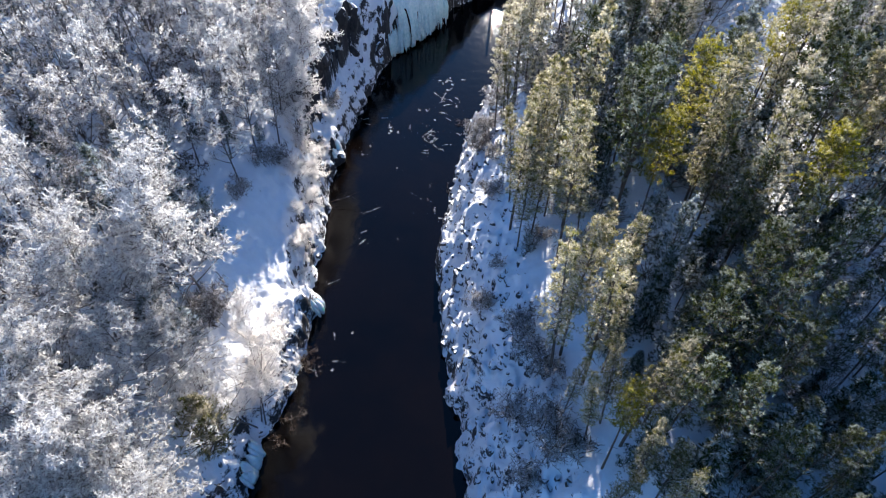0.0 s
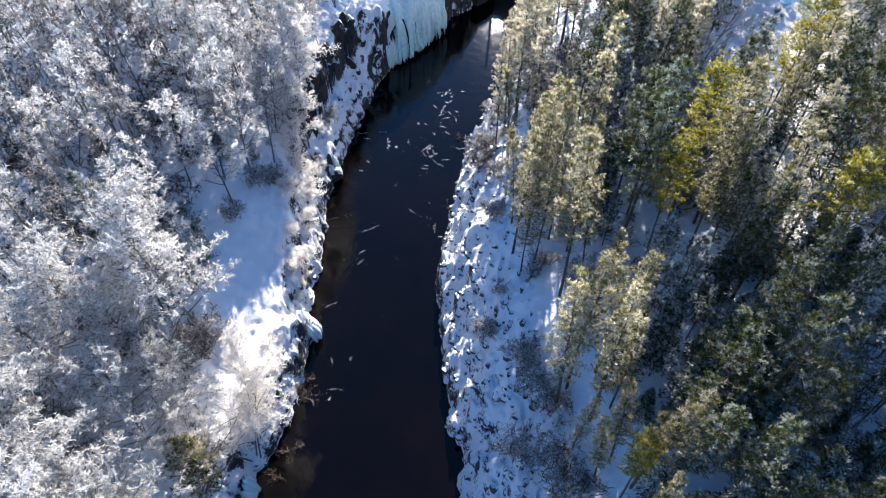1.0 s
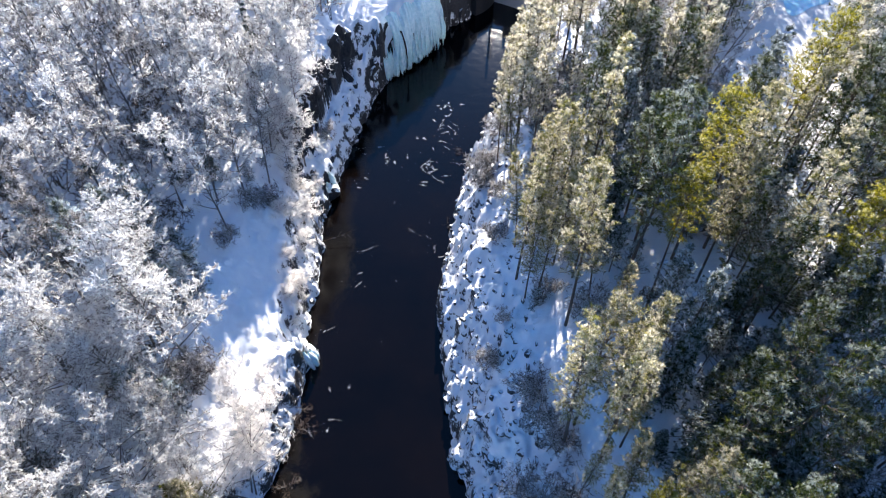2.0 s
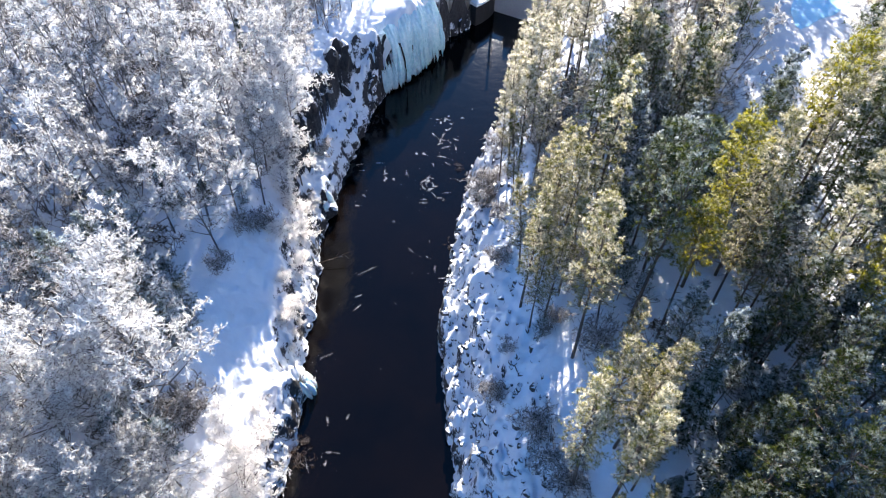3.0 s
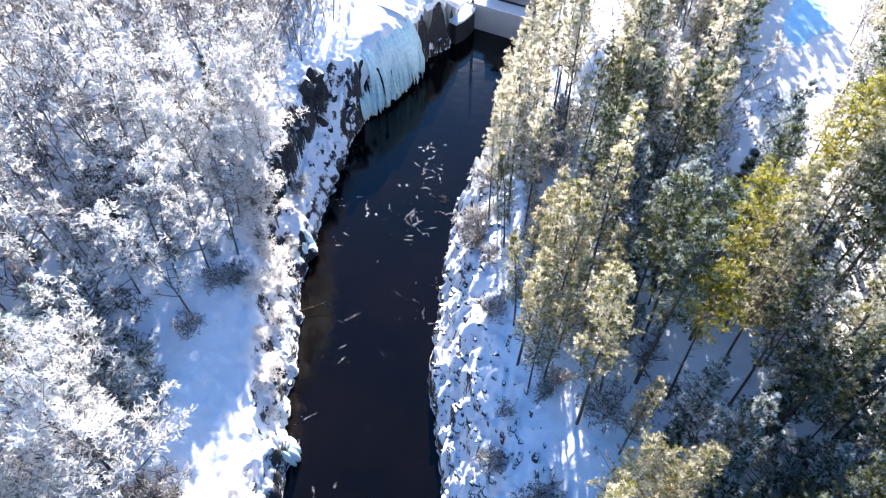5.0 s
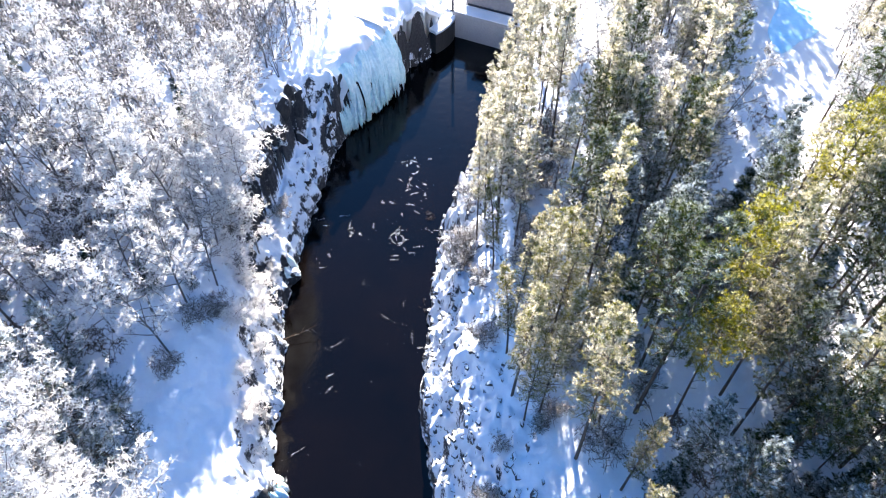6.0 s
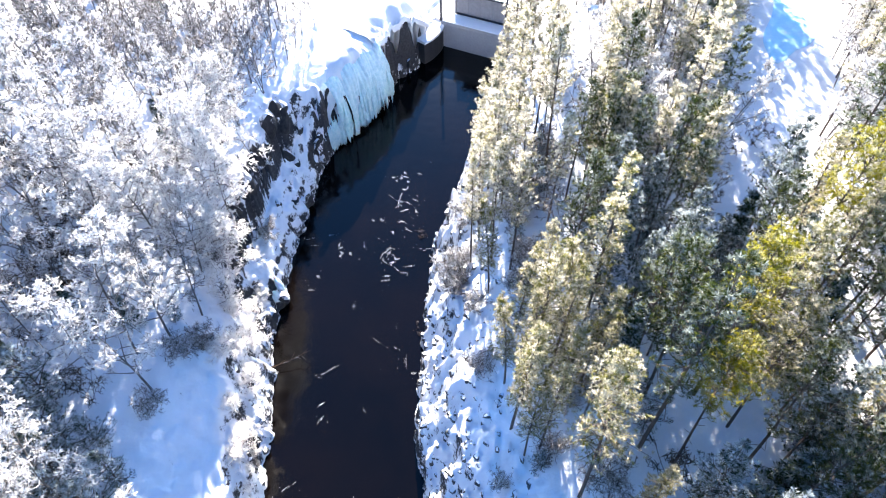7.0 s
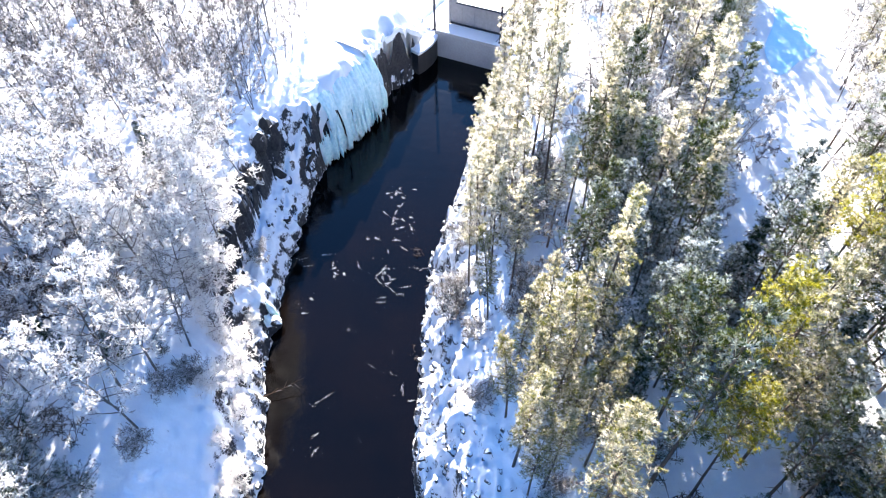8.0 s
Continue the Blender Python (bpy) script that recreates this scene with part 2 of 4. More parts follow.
def ground(x, y):
    """Height of the land, the river's bed included."""
    x, y = np.asarray(x, float), np.asarray(y, float)
    cl = 1 / np.sqrt(1 + (left_edge(y + 3) - left_edge(y - 3)) ** 2 / 36)
    cr = 1 / np.sqrt(1 + (right_edge(y + 3) - right_edge(y - 3)) ** 2 / 36)
    dl, dr = (left_edge(y) - x) * cl, (x - right_edge(y)) * cr
    ragged = 0.34 * vnoise(x * 0.9 + 5.0, y * 0.8) + 0.24 * vnoise(x * 2.2, y * 2.4)
    dl, dr = dl + ragged, dr + ragged
    nose = 1.25 * np.clip(1 - np.abs(y - 40.7) / 1.8, 0, 1)
    dl = dl - nose * smooth(dl, 0.9, 2.6)
    jag = (0.55 + 0.5 * smooth(y, 62, 68)) * (0.6 * fbm(x * 0.5, y * 0.5, 2) + 0.7 * fbm(x * 1.3, y * 1.3, 3))
    jag = jag * (1 - 0.7 * smooth(y, 93.5, 95.5))
    calm = 1 - 0.92 * smooth(dl, 1.3, 3.6) * (1 - smooth(y, 62, 68) + smooth(y, 92, 95))
    dl2, dr2 = dl + jag * calm * smooth(dl, -0.5, 1.5) * 1.2, dr + jag * smooth(dr, -0.5, 1.5)
    near = np.interp(dl2, (-1.5, 0, 0.5, 1.5, 3, 6, 10, 20, 60, 400), (-1.5, -0.3, 1.5, 3.9, 6.4, 9.4, 11.3, 13.5, 17, 24))
    lift = 1.9 * smooth(y, 46, 56) * smooth(dl2, 1.5, 4.0) * (1 - 0.7 * smooth(dl2, 6.0, 12.0))
    near = near + lift - 1.0 * smooth(dl2, 2.0, 4.0) * (1 - smooth(dl2, 5.0, 8.0)) * (1 - smooth(y, 44, 50))
    crag = 0.6 * vnoise(x * 0.21 + 3.1, y * 0.24) + 0.42 * vnoise(x * 0.7, y * 0.8) + 0.30 * vnoise(x * 2.1, y * 2.3)
    dc = dl + crag * smooth(dl, 0.2, 1.6) * (1 - smooth(dl, 5.5, 8.0))
    ledge = np.interp(dc, (-1.5, 0, 0.35, 0.8, 1.0, 2.0, 2.15, 3.35, 3.7, 4.3, 5.6, 10, 20, 60, 400), (-1.5, -0.3, 1.3, 1.8, 3.0, 3.6, 4.3, 5.0, 10.6, 11.4, 12.6, 14.5, 16.5, 19, 24))
    tower = np.interp(dc, (-1.5, 0, 0.35, 0.9, 1.1, 2.6, 2.85, 3.4, 4.6, 4.9, 6.0, 10, 20, 60, 400), (-1.5, -0.3, 2.2, 3.0, 5.2, 7.0, 9.4, 9.9, 10.4, 11.4, 12.5, 14.5, 16.5, 19, 24))
    m = smooth(y, 86.5, 89.5)
    ledge = ledge * (1 - m) + tower * m
    steep = np.interp(dl2 + 0.35 * crag * smooth(y, 104, 107), (-1.5, 0, 0.4, 1.0, 2.4, 4.5, 10, 20, 60, 400), (-1.5, -0.4, 4.0, 8.6, 10.2, 11.0, 12.0, 14.0, 18, 24))
    steep = steep * (1 - 0.55 * smooth(x, 3.0, 8.5) * smooth(y, 104, 108))
    right = np.interp(dr2, (-1.5, 0, 0.4, 1.5, 4, 6, 9, 14, 20, 30, 60, 400), (-1.5, -0.3, 1.4, 3.2, 7.7, 9.9, 12.0, 13.6, 14.0, 15.5, 18, 24))
    k, k2 = smooth(y, 62, 69), smooth(y, 89.6, 92.6)
    z = np.where(dl > dr, (near * (1 - k) + ledge * k) * (1 - k2) + steep * k2, right)
    d = np.maximum(dl, dr)
    reach = np.where((dl > dr) & ((y < 62) | (y > 93)), 2.2, 6.5)
    rocky = smooth(d, 0.1, 0.8) * (1 - smooth(d, reach * 0.6, reach))
    z = z + rocky * (0.16 * fbm(x * 0.8, y * 0.8, 2) + 0.30 * np.abs(vnoise(x * 1.9, y * 1.6)) + 0.18 * vnoise(x * 3.1, y * 2.7) + np.where(dr > dl, 0.18 * np.abs(vnoise(x * 1.3 + 7, y * 0.7)), 0.0))
    z = z + smooth(d, 4, 15) * (0.5 * fbm(x * 0.12, y * 0.12, 2) + 0.04 * fbm(x * 0.9, y * 0.9, 2))
    px, py = (x - POND_X) * 0.80 - (y - POND_Y) * 0.60, (x - POND_X) * 0.60 + (y - POND_Y) * 0.80
    basin = 1 - smooth(np.hypot(px / 3.4, py / 12.5), 1.15, 2.2)
    z = z * (1 - basin) + (POND_Z - 0.06) * basin
    s = (x - DAM_A[0]) * DAM_N[0] + (y - DAM_A[1]) * DAM_N[1]
    a = (x - DAM_A[0]) * DAM_D[0] + (y - DAM_A[1]) * DAM_D[1]
    deck = smooth(s, 0.4, 1.0) * (a > -4)
    flat = smooth(s, 0.4, 0.9) * smooth(a, -4.5, -3.5) * (1 - smooth(a, 26, 32)) * (1 - smooth(s, 22, 30))
    return np.where(deck > 0, z * (1 - flat) + (DECK - 0.15) * flat, z)


def height(x, y):
    return float(ground(np.array([x]), np.array([y]))[0])


# ---- end of terrain shape ----


# ---- building helpers ----
def thing(name, label, category, x, y, z, group="", kind=""):
    return_ob = new(name)
    return_ob.empty_display_size = 0.3
    return_ob.matrix_basis = pose(x, y, z)
    return tagged(return_ob, label, category, group, kind)


def link_mesh(name, me, material, parent=None, label="", m=None):
    ob = new(name, me)
    if not me.materials:
        me.materials.append(material)
    if parent is not None:
        ob.parent = parent
    if m is not None:
        ob.matrix_basis = m
    return tagged(ob, label)


def part(name, bm, material, parent=None, label="", m=None):
    me = bpy.data.meshes.new(name)
    bm.to_mesh(me)
    bm.free()
    return link_mesh(name, me, material, parent, label, m)


class Soup:
    """Gathers tufts, tubes and lumps into one mesh."""

    def __init__(self):
        self.v, self.f, self.n = [], [], 0

    def add(self, v, f):
        self.v.append(np.asarray(v, float).reshape(-1, 3))
        self.f.append(np.asarray(f, int).reshape(-1, 3) + self.n)
        self.n += len(self.v[-1])

    def strands(self, p, d, r, bend):
        """Thin bent twigs of even width from p along d."""
        p, d, r = np.asarray(p, float), np.asarray(d, float), np.asarray(r, float)[:, None]
        size = np.linalg.norm(d, axis=1, keepdims=True)
        a = np.cross(d, bend)
        a /= np.linalg.norm(a, axis=1, keepdims=True) + 1e-9
        q = p + d * 0.5 + bend * size * 0.22
        e = p + d
        v = np.stack([p - a * r, p + a * r, q - a * r, q + a * r, e - a * r * 0.5, e + a * r * 0.5], 1).reshape(-1, 3)
        k = np.arange(len(p))[:, None, None] * 6
        self.add(v, k + np.array([(0, 1, 3), (0, 3, 2), (2, 3, 5), (2, 5, 4)]))

    def tufts(self, p, w, n, length, width, rng):
        """Bunches of n needles that spring from one point."""
        k = len(p)
        d = unit(w[:, None] * 0.55 + rng.normal(0, 0.6, (k, n, 3)) + (0, 0, 0.35)) * (length * rng.uniform(0.65, 1.25, (k, n, 1)))
        a = np.cross(d, rng.normal(0, 1, (k, n, 3)))
        a *= width * rng.uniform(0.7, 1.3, (k, n, 1)) / (np.linalg.norm(a, axis=2, keepdims=True) + 1e-9)
        c = p[:, None]
        v = np.concatenate([c, np.stack([c + d * 0.5 + a, c + d * 0.5 - a, c + d], 2).reshape(k, n * 3, 3)], 1)
        f = np.array([((0, 1 + 3 * j, 3 + 3 * j), (0, 3 + 3 * j, 2 + 3 * j)) for j in range(n)]).reshape(-1, 3)
        self.add(v.reshape(-1, 3), (np.arange(k)[:, None, None] * (1 + 3 * n) + f).reshape(-1, 3))

    def tube(self, pts, radii, sides=4):
        pts, radii = np.asarray(pts, float), np.asarray(radii, float)
        t = np.gradient(pts, axis=0)
        t /= np.linalg.norm(t, axis=1, keepdims=True) + 1e-9
        ref = np.where(np.abs(t[:, 2:3]) > 0.8, (1.0, 0.1, 0), (0, 0, 1.0))
        a = np.cross(t, ref)
        a /= np.linalg.norm(a, axis=1, keepdims=True) + 1e-9
        b = np.cross(t, a)
        w = np.arange(sides) * 2 * math.pi / sides
        v = pts[:, None] + radii[:, None, None] * (a[:, None] * np.cos(w)[None, :, None] + b[:, None] * np.sin(w)[None, :, None])
        f = []
        for i in range(len(pts) - 1):
            for j in range(sides):
                p, q = i * sides + j, i * sides + (j + 1) % sides
                f += [(p, q, q + sides), (p, q + sides, p + sides)]
        top = (len(pts) - 1) * sides
        f += [(top, top + j, top + j + 1) for j in range(1, sides - 1)]
        self.add(v.reshape(-1, 3), f)

    def mesh(self, name, smooth_shade=False):
        me = bpy.data.meshes.new(name)
        v, f = np.concatenate(self.v), np.concatenate(self.f)
        me.from_pydata(v.tolist(), [], f.tolist())
        if smooth_shade:
            me.shade_smooth()
        return me

    def arrays(self):
        return np.concatenate(self.v), np.concatenate(self.f)


def unit(v):
    return v / (np.linalg.norm(v, axis=-1, keepdims=True) + 1e-9)


def bowed(start, way, length, bend, n, rng, shake=0.10):
    """A bent line of n + 1 points."""
    pts, w = [np.array(start, float)], np.array(way, float)
    for _ in range(n):
        w = unit(w + np.array(bend) / n + rng.normal(0, shake, 3))
        pts.append(pts[-1] + w * length / n)
    return np.array(pts)


def along(line, t):
    x = np.asarray(t) * (len(line) - 1)
    i = np.minimum(x.astype(int), len(line) - 2)
    return line[i] + (line[i + 1] - line[i]) * (x - i)[:, None], unit(line[i + 1] - line[i])


def birch(seed, h, spread, limbs, sides, twigs, thick=1.0, stems=1, droop=-0.1, inner=0.38, rise=1.0):
    """A leafless tree furred with frost: stem, boughs and crown, as three soups."""
    rng = np.random.default_rng(seed)
    stem, boughs, crown = Soup(), Soup(), Soup()
    for s in range(stems):
        many = stems > 1
        lean = unit(rng.normal(0, 0.03 + 0.2 * many, 3) * (1, 1, 0) + (0, 0, 1))
        foot = rng.normal(0, 0.18 * many + 1e-6, 2)
        trunk = bowed((foot[0], foot[1], -0.4), lean, h * (1.02 - 0.12 * s), rng.normal(0, 0.08, 3) * (1, 1, 0), 8, rng, 0.035)
        stem.tube(trunk, np.linspace(0.0085 * h, 0.012, 9) * (0.75 if many else 1), 5)
        count = limbs // stems
        for i in range(count):
            t = 0.22 + 0.77 * (i + rng.random()) / count
            p, _ = along(trunk, [t])
            az = i * 2.4 + rng.normal(0, 0.4) + s * 2
            up = rise * (rng.uniform(0.3, 1.0) + 1.6 * max(0, t - 0.6))
            way = unit(np.array([math.cos(az), math.sin(az), up]))
            size = spread * (1.12 - 0.80 * t ** 1.4) * rng.uniform(0.6, 1.25) * (0.6 + 0.4 * min(1, t * 2.2))
            limb = bowed(p[0], way, size, (0, 0, rng.normal(droop, 0.3)), 4, rng)
            boughs.tube(limb, np.linspace(0.0045 * h * (1.1 - t) + 0.016, 0.014, 5), 3)
            for j in range(sides):
                u = inner + (1 - inner) * (j + rng.random()) / sides
                q, w2 = along(limb, [u])
                way2 = unit(w2[0] * 0.55 + rng.normal(0, 0.6, 3) + (0, 0, 0.15))
                long = size * rng.uniform(0.20, 0.36) * (1.15 - 0.45 * u) + 0.2
                side = bowed(q[0], way2, long, (0, 0, droop), 2, rng, 0.2)
                crown.tube(side, np.array((0.016, 0.022, 0.014)) * thick, 3)
                n = max(2, twigs // 3)
                b, w3 = along(side, 0.25 + 0.74 * (np.arange(n) + rng.random(n)) / n)
                d = unit(w3 * 0.45 + rng.normal(0, 0.65, (n, 3)) + (0, 0, 0.2)) * rng.uniform(0.25, 0.52, (n, 1))
                crown.strands(b, d, rng.uniform(0.022, 0.034, n) * thick, unit(rng.normal(0, 1, (n, 3))))
                b2 = np.repeat(b, 3, 0) + np.repeat(d, 3, 0) * rng.uniform(0.2, 0.9, (3 * n, 1))
                d2 = unit(np.repeat(d, 3, 0) * 1.0 + rng.normal(0, 0.8, (3 * n, 3))) * rng.uniform(0.15, 0.30, (3 * n, 1))
                crown.strands(b2, d2 * 1.25, rng.uniform(0.017, 0.026, 3 * n) * thick, unit(rng.normal(0, 1, (3 * n, 3))))
    return stem, boughs, crown


def pine(seed, h, share, width, whorls, tufts, blades, size=1.0, flat=0.8):
    """A pine with a bare lower stem: stem, boughs and needles, as three soups."""
    rng = np.random.default_rng(seed)
    stem, boughs, crown = Soup(), Soup(), Soup()
    trunk = bowed((0, 0, -0.4), unit(rng.normal(0, 0.02, 3) * (1, 1, 0) + (0, 0, 1)), h + 0.4, rng.normal(0, 0.05, 3) * (1, 1, 0), 9, rng, 0.012)
    stem.tube(trunk, np.linspace(0.0085 * h, 0.015, 10), 5)
    for i in range(4):
        p, _ = along(trunk, [rng.uniform(0.0, 1.0) * (0.75 - share) + 0.25 if share < 0.75 else 0.1])
        az = rng.uniform(0, 6.28)
        snag = bowed(p[0], (math.cos(az), math.sin(az), 0.05), rng.uniform(0.4, 1.1), (0, 0, -0.2), 2, rng)
        boughs.tube(snag, (0.03, 0.02, 0.012), 3)
    for i in range(whorls):
        u = (i + rng.uniform(0, 0.8)) / whorls
        t = 1 - share + share * u * 0.985
        reach = width * min(1.0, 0.45 + 2.2 * u) * (1.05 - flat * u ** 1.7)
        for j in range(5):
            if rng.random() < 0.14:
                continue
            p, _ = along(trunk, [min(0.995, t + rng.normal(0, 0.014))])
            az = j * 1.2566 + i * 0.7 + rng.normal(0, 0.35)
            line = bowed(p[0], unit(np.array([math.cos(az), math.sin(az), 0.0 + 0.6 * u])), reach * rng.uniform(0.5, 1.15), (0, 0, 0.4), 3, rng)
            boughs.tube(line[[0, 2, 3]], (0.035 * (1.3 - u), 0.020, 0.010), 3)
            tt = 0.22 + 0.80 * (np.arange(tufts) + rng.random(tufts)) / tufts
            b, w = along(line, np.minimum(tt, 1.0))
            out = unit(np.cross(w, (0, 0, 1.0))) * (rng.uniform(-1, 1, (tufts, 1)) * 0.38 * reach * (1.15 - tt[:, None]))
            b = b + out + rng.normal(0, 0.07, b.shape) + (0, 0, 0.10)
            crown.tufts(b, unit(w + 0.8 * unit(out)), blades + 3, 0.27 * size, 0.021 * size, rng)
    return stem, boughs, crown


def spruce(seed, h, width, whorls, blades):
    """A dense fir-like cone with drooping boughs, as three soups."""
    rng = np.random.default_rng(seed)
    stem, boughs, crown = Soup(), Soup(), Soup()
    trunk = bowed((0, 0, -0.4), (0, 0, 1), h + 0.4, (0, 0, 0), 6, rng, 0.01)
    stem.tube(trunk, np.linspace(0.012 * h, 0.012, 7), 5)
    for i in range(whorls):
        t = 0.06 + 0.93 * (i + rng.random() * 0.5) / whorls
        for j in range(6):
            p, _ = along(trunk, [t])
            az = j * 1.047 + i * 0.5 + rng.normal(0, 0.25)
            line = bowed(p[0], (math.cos(az), math.sin(az), 0.12), width * (1.05 - t) * rng.uniform(0.7, 1.15), (0, 0, -0.5), 3, rng)
            boughs.tube(line[[0, 2, 3]], (0.03, 0.016, 0.01), 3)
            b, w = along(line, 0.12 + 0.88 * rng.random(blades))
            out = unit(np.cross(w, (0, 0, 1.0))) * (rng.uniform(-1, 1, (blades, 1)) * 0.22 * width * (1.05 - t))
            crown.tufts(b + out, unit(w + 0.6 * unit(out) - (0, 0, 0.3)), 6, 0.36, 0.05, rng)
    return stem, boughs, crown


def tree(name, soups, woods, leaves, label, category, group):
    """A tree at the origin, of a stem, its boughs and a crown."""
    ob = thing(name, label, category, 0, 0, 0, group)
    link_mesh("trunk", soups[0].mesh("trunk"), woods, ob)
    tagged(link_mesh("branchwork", soups[1].mesh("branchwork"), woods, ob), kind="stuff")
    tagged(link_mesh("crown", soups[2].mesh("crown"), leaves, ob), kind="stuff")
    return ob


# ---- ground, river ----
def build_ground():
    fine = np.concatenate([np.arange(-0.72, 8, 0.18), np.arange(8, 20, 0.6), np.arange(20, 60, 2), np.geomspace(60, 700, 14)])
    ys = np.concatenate([-np.geomspace(700, 12, 12), np.arange(-10, 12, 2.0), np.arange(12, 128, 0.3), np.arange(128, 170, 2.0), np.geomspace(172, 900, 12)])
    cols = []
    yy = ys
    le, re = left_edge(yy), right_edge(yy)
    for d in fine[::-1]:
        cols.append(le - d)
    for u in np.linspace(0, 1, 14)[1:-1]:
        cols.append(le + 0.72 + (re - le - 1.44) * u)
    for d in fine:
        cols.append(re + d)
    x = np.stack(cols, 1)
    y = np.repeat(yy[:, None], x.shape[1], 1)
    z = ground(x, y)
    r, c = x.shape
    v = np.stack([x, y, z], -1).reshape(-1, 3)
    i = np.arange(r * c).reshape(r, c)
    f = np.stack([i[:-1, :-1], i[:-1, 1:], i[1:, 1:], i[1:, :-1]], -1).reshape(-1, 4)
    me = bpy.data.meshes.new("ground")
    me.from_pydata(v.tolist(), [], f.tolist())
    me.shade_smooth()
    mid = v[f].mean(1)
    away = left_edge(mid[:, 1]) - mid[:, 0]
    face = (away > -0.6) & (away < 7.5) & (mid[:, 1] > 62) & (mid[:, 1] < 121)
    me.materials.append(GROUND), me.materials.append(CLIFF_FACE)
    me.polygons.foreach_set("material_index", face.astype(np.int32))
    return tagged(link_mesh("ground", me, GROUND), "snow-covered river gorge with steep rocky banks", "ground", kind="structure")


build_ground()

bm = bmesh.new()
rows = []
for yv in np.arange(-80, 126, 2.0):
    rows.append([bm.verts.new((float(xv), float(yv), 0.0)) for xv in np.linspace(left_edge(yv) - 2.5, right_edge(yv) + 2.5, 12)])
for a, b in zip(rows, rows[1:]):
    for j in range(11):
        bm.faces.new((a[j], a[j + 1], b[j + 1], b[j]))
tagged(part("river_water", bm, WATER), "still dark brown river water reflecting the sky", "water", kind="structure")


# ---- forest ----
rng = np.random.default_rng(11)
STUFF_V = {}


LANE_Y, LANE_X = (22, 28, 33, 40, 43, 53, 60, 64, 75, 103), (17, 17, 18, 18.5, 19.3, 19.2, 17.5, 16.3, 19, 28.7)   # snowy hollow behind the crest


def open_ground(x, y):
    """How far the spot lies from what stays free of trees; below 0 it is free."""
    dl, dr = left_edge(y) - x, x - right_edge(y)
    if y > 92:
        dl *= 0.7
        dr = dr * 0.8 - 2.0
    if max(dl, dr) < 3.5:
        return -1
    if dl > 0 and 31 < y < 62 and dl < 11.5 - 0.035 * (y - 43) ** 2:
        return -1
    if dl > 0 and y > 82 and dl < 5.5:
        return -1
    if dl > 0 and 97 < y < 140 and dl < 9.5 + 0.6 * max(0.0, y - 106):
        return -1
    if dr > 0 and (dr < 5.2 or dr < 13 and y < 58):
        return -1
    if abs(x - float(np.interp(y, LANE_Y, LANE_X))) < (2.2 if y < 57 else 2.0):
        return -1
    for ax, ay, bx, by in ((20.6, 42.4, 13.5, 31.5), (17.4, 37.6, 12.0, 29.5), (23.6, 43.2, 17.0, 33.5)):
        u = min(1.0, max(0.0, ((x - ax) * (bx - ax) + (y - ay) * (by - ay)) / ((bx - ax) ** 2 + (by - ay) ** 2)))
        if math.hypot(x - ax - u * (bx - ax), y - ay - u * (by - ay)) < 2.2:
            return -1
    if 31 < y < 43 and abs((x - 20.6) * 0.83 - (y - 32.3) * 0.56) < 1.1:
        return -1
    if y > 52:
        away = (x - 38) * 0.82 - (y - 71) * 0.57
        if x > 25 and (-2.6 if x < 31 else -6.0) < away < (1.6 if x < 31 else 6.0) and y < 116:
            return -1
    s = (x - DAM_A[0]) * DAM_N[0] + (y - DAM_A[1]) * DAM_N[1]
    a = (x - DAM_A[0]) * DAM_D[0] + (y - DAM_A[1]) * DAM_D[1]
    if -1 < s < 16 and -8 < a < 15:
        return -1
    return 1


def seen_area(x, y):
    """The stretch of land that the flight looks over."""
    if y > 104:
        return y < 132 and -60 < x < 54 and (y < 118 or x > -8)
    return 8 < y and -(28 + 0.46 * y) < x < 27 + 0.50 * y


PLACED = []


def clear_of(x, y, r):
    return all((x - a) ** 2 + (y - b) ** 2 > (r * 0.5 + c * 0.5) ** 2 for a, b, c in PLACED)


KINDS, TALL, COUNT = {}, {}, {}


def model(key, heights, make):
    KINDS[key] = [make(i, h) for i, h in enumerate(heights)]
    TALL[key], COUNT[key] = heights, 0


FB = ("bare birch thick with white hoar frost, standing in snow", "tree", "frosted birches on the bank")
FA = ("many-stemmed grey alder with thin frost on its twigs", "tree", "alders among the birches")
FP = ("tall slim pine with frosted olive-green needles and a bare lower stem", "tree", "pines along the crest")
GP = ("green pine lightly dusted with snow, its needles darkened as in shade", "tree", "pines in the wood")
YP = ("pine with needles coloured yellow-green for the sunlight on them", "tree", "sunlit yellow-green pines")
DS = ("dark spruce with snow on its drooping boughs", "tree", "spruces in the shade")
model("birch", (12.5, 14, 13, 15), lambda i, h: tree("frosted_birch", birch(100 + i, h, (3.4, 3.7, 3.2, 4.2)[i], 23, 8, 11, 1.15), BARK, FROST, *FB))
model("slim_birch", (12, 13.5, 14.5), lambda i, h: tree("slim_birch", birch(140 + i, h, 2.0 + 0.2 * i, 26, 5, 10, 1.0, 1, 0.1, 0.25, 1.6), BARK, FROST_THIN,
      "slender bare birch with a visible stem and thin frost", "tree", "slender birches in the wood"))
model("slim_birch_far", (12, 14), lambda i, h: tree("slim_birch", birch(150 + i, h, 2.2, 20, 5, 8, 1.3, 1, 0.1, 0.25, 1.6), BARK, FROST_THIN,
      "slender bare birch with a visible stem and thin frost", "tree", "slender birches in the wood"))
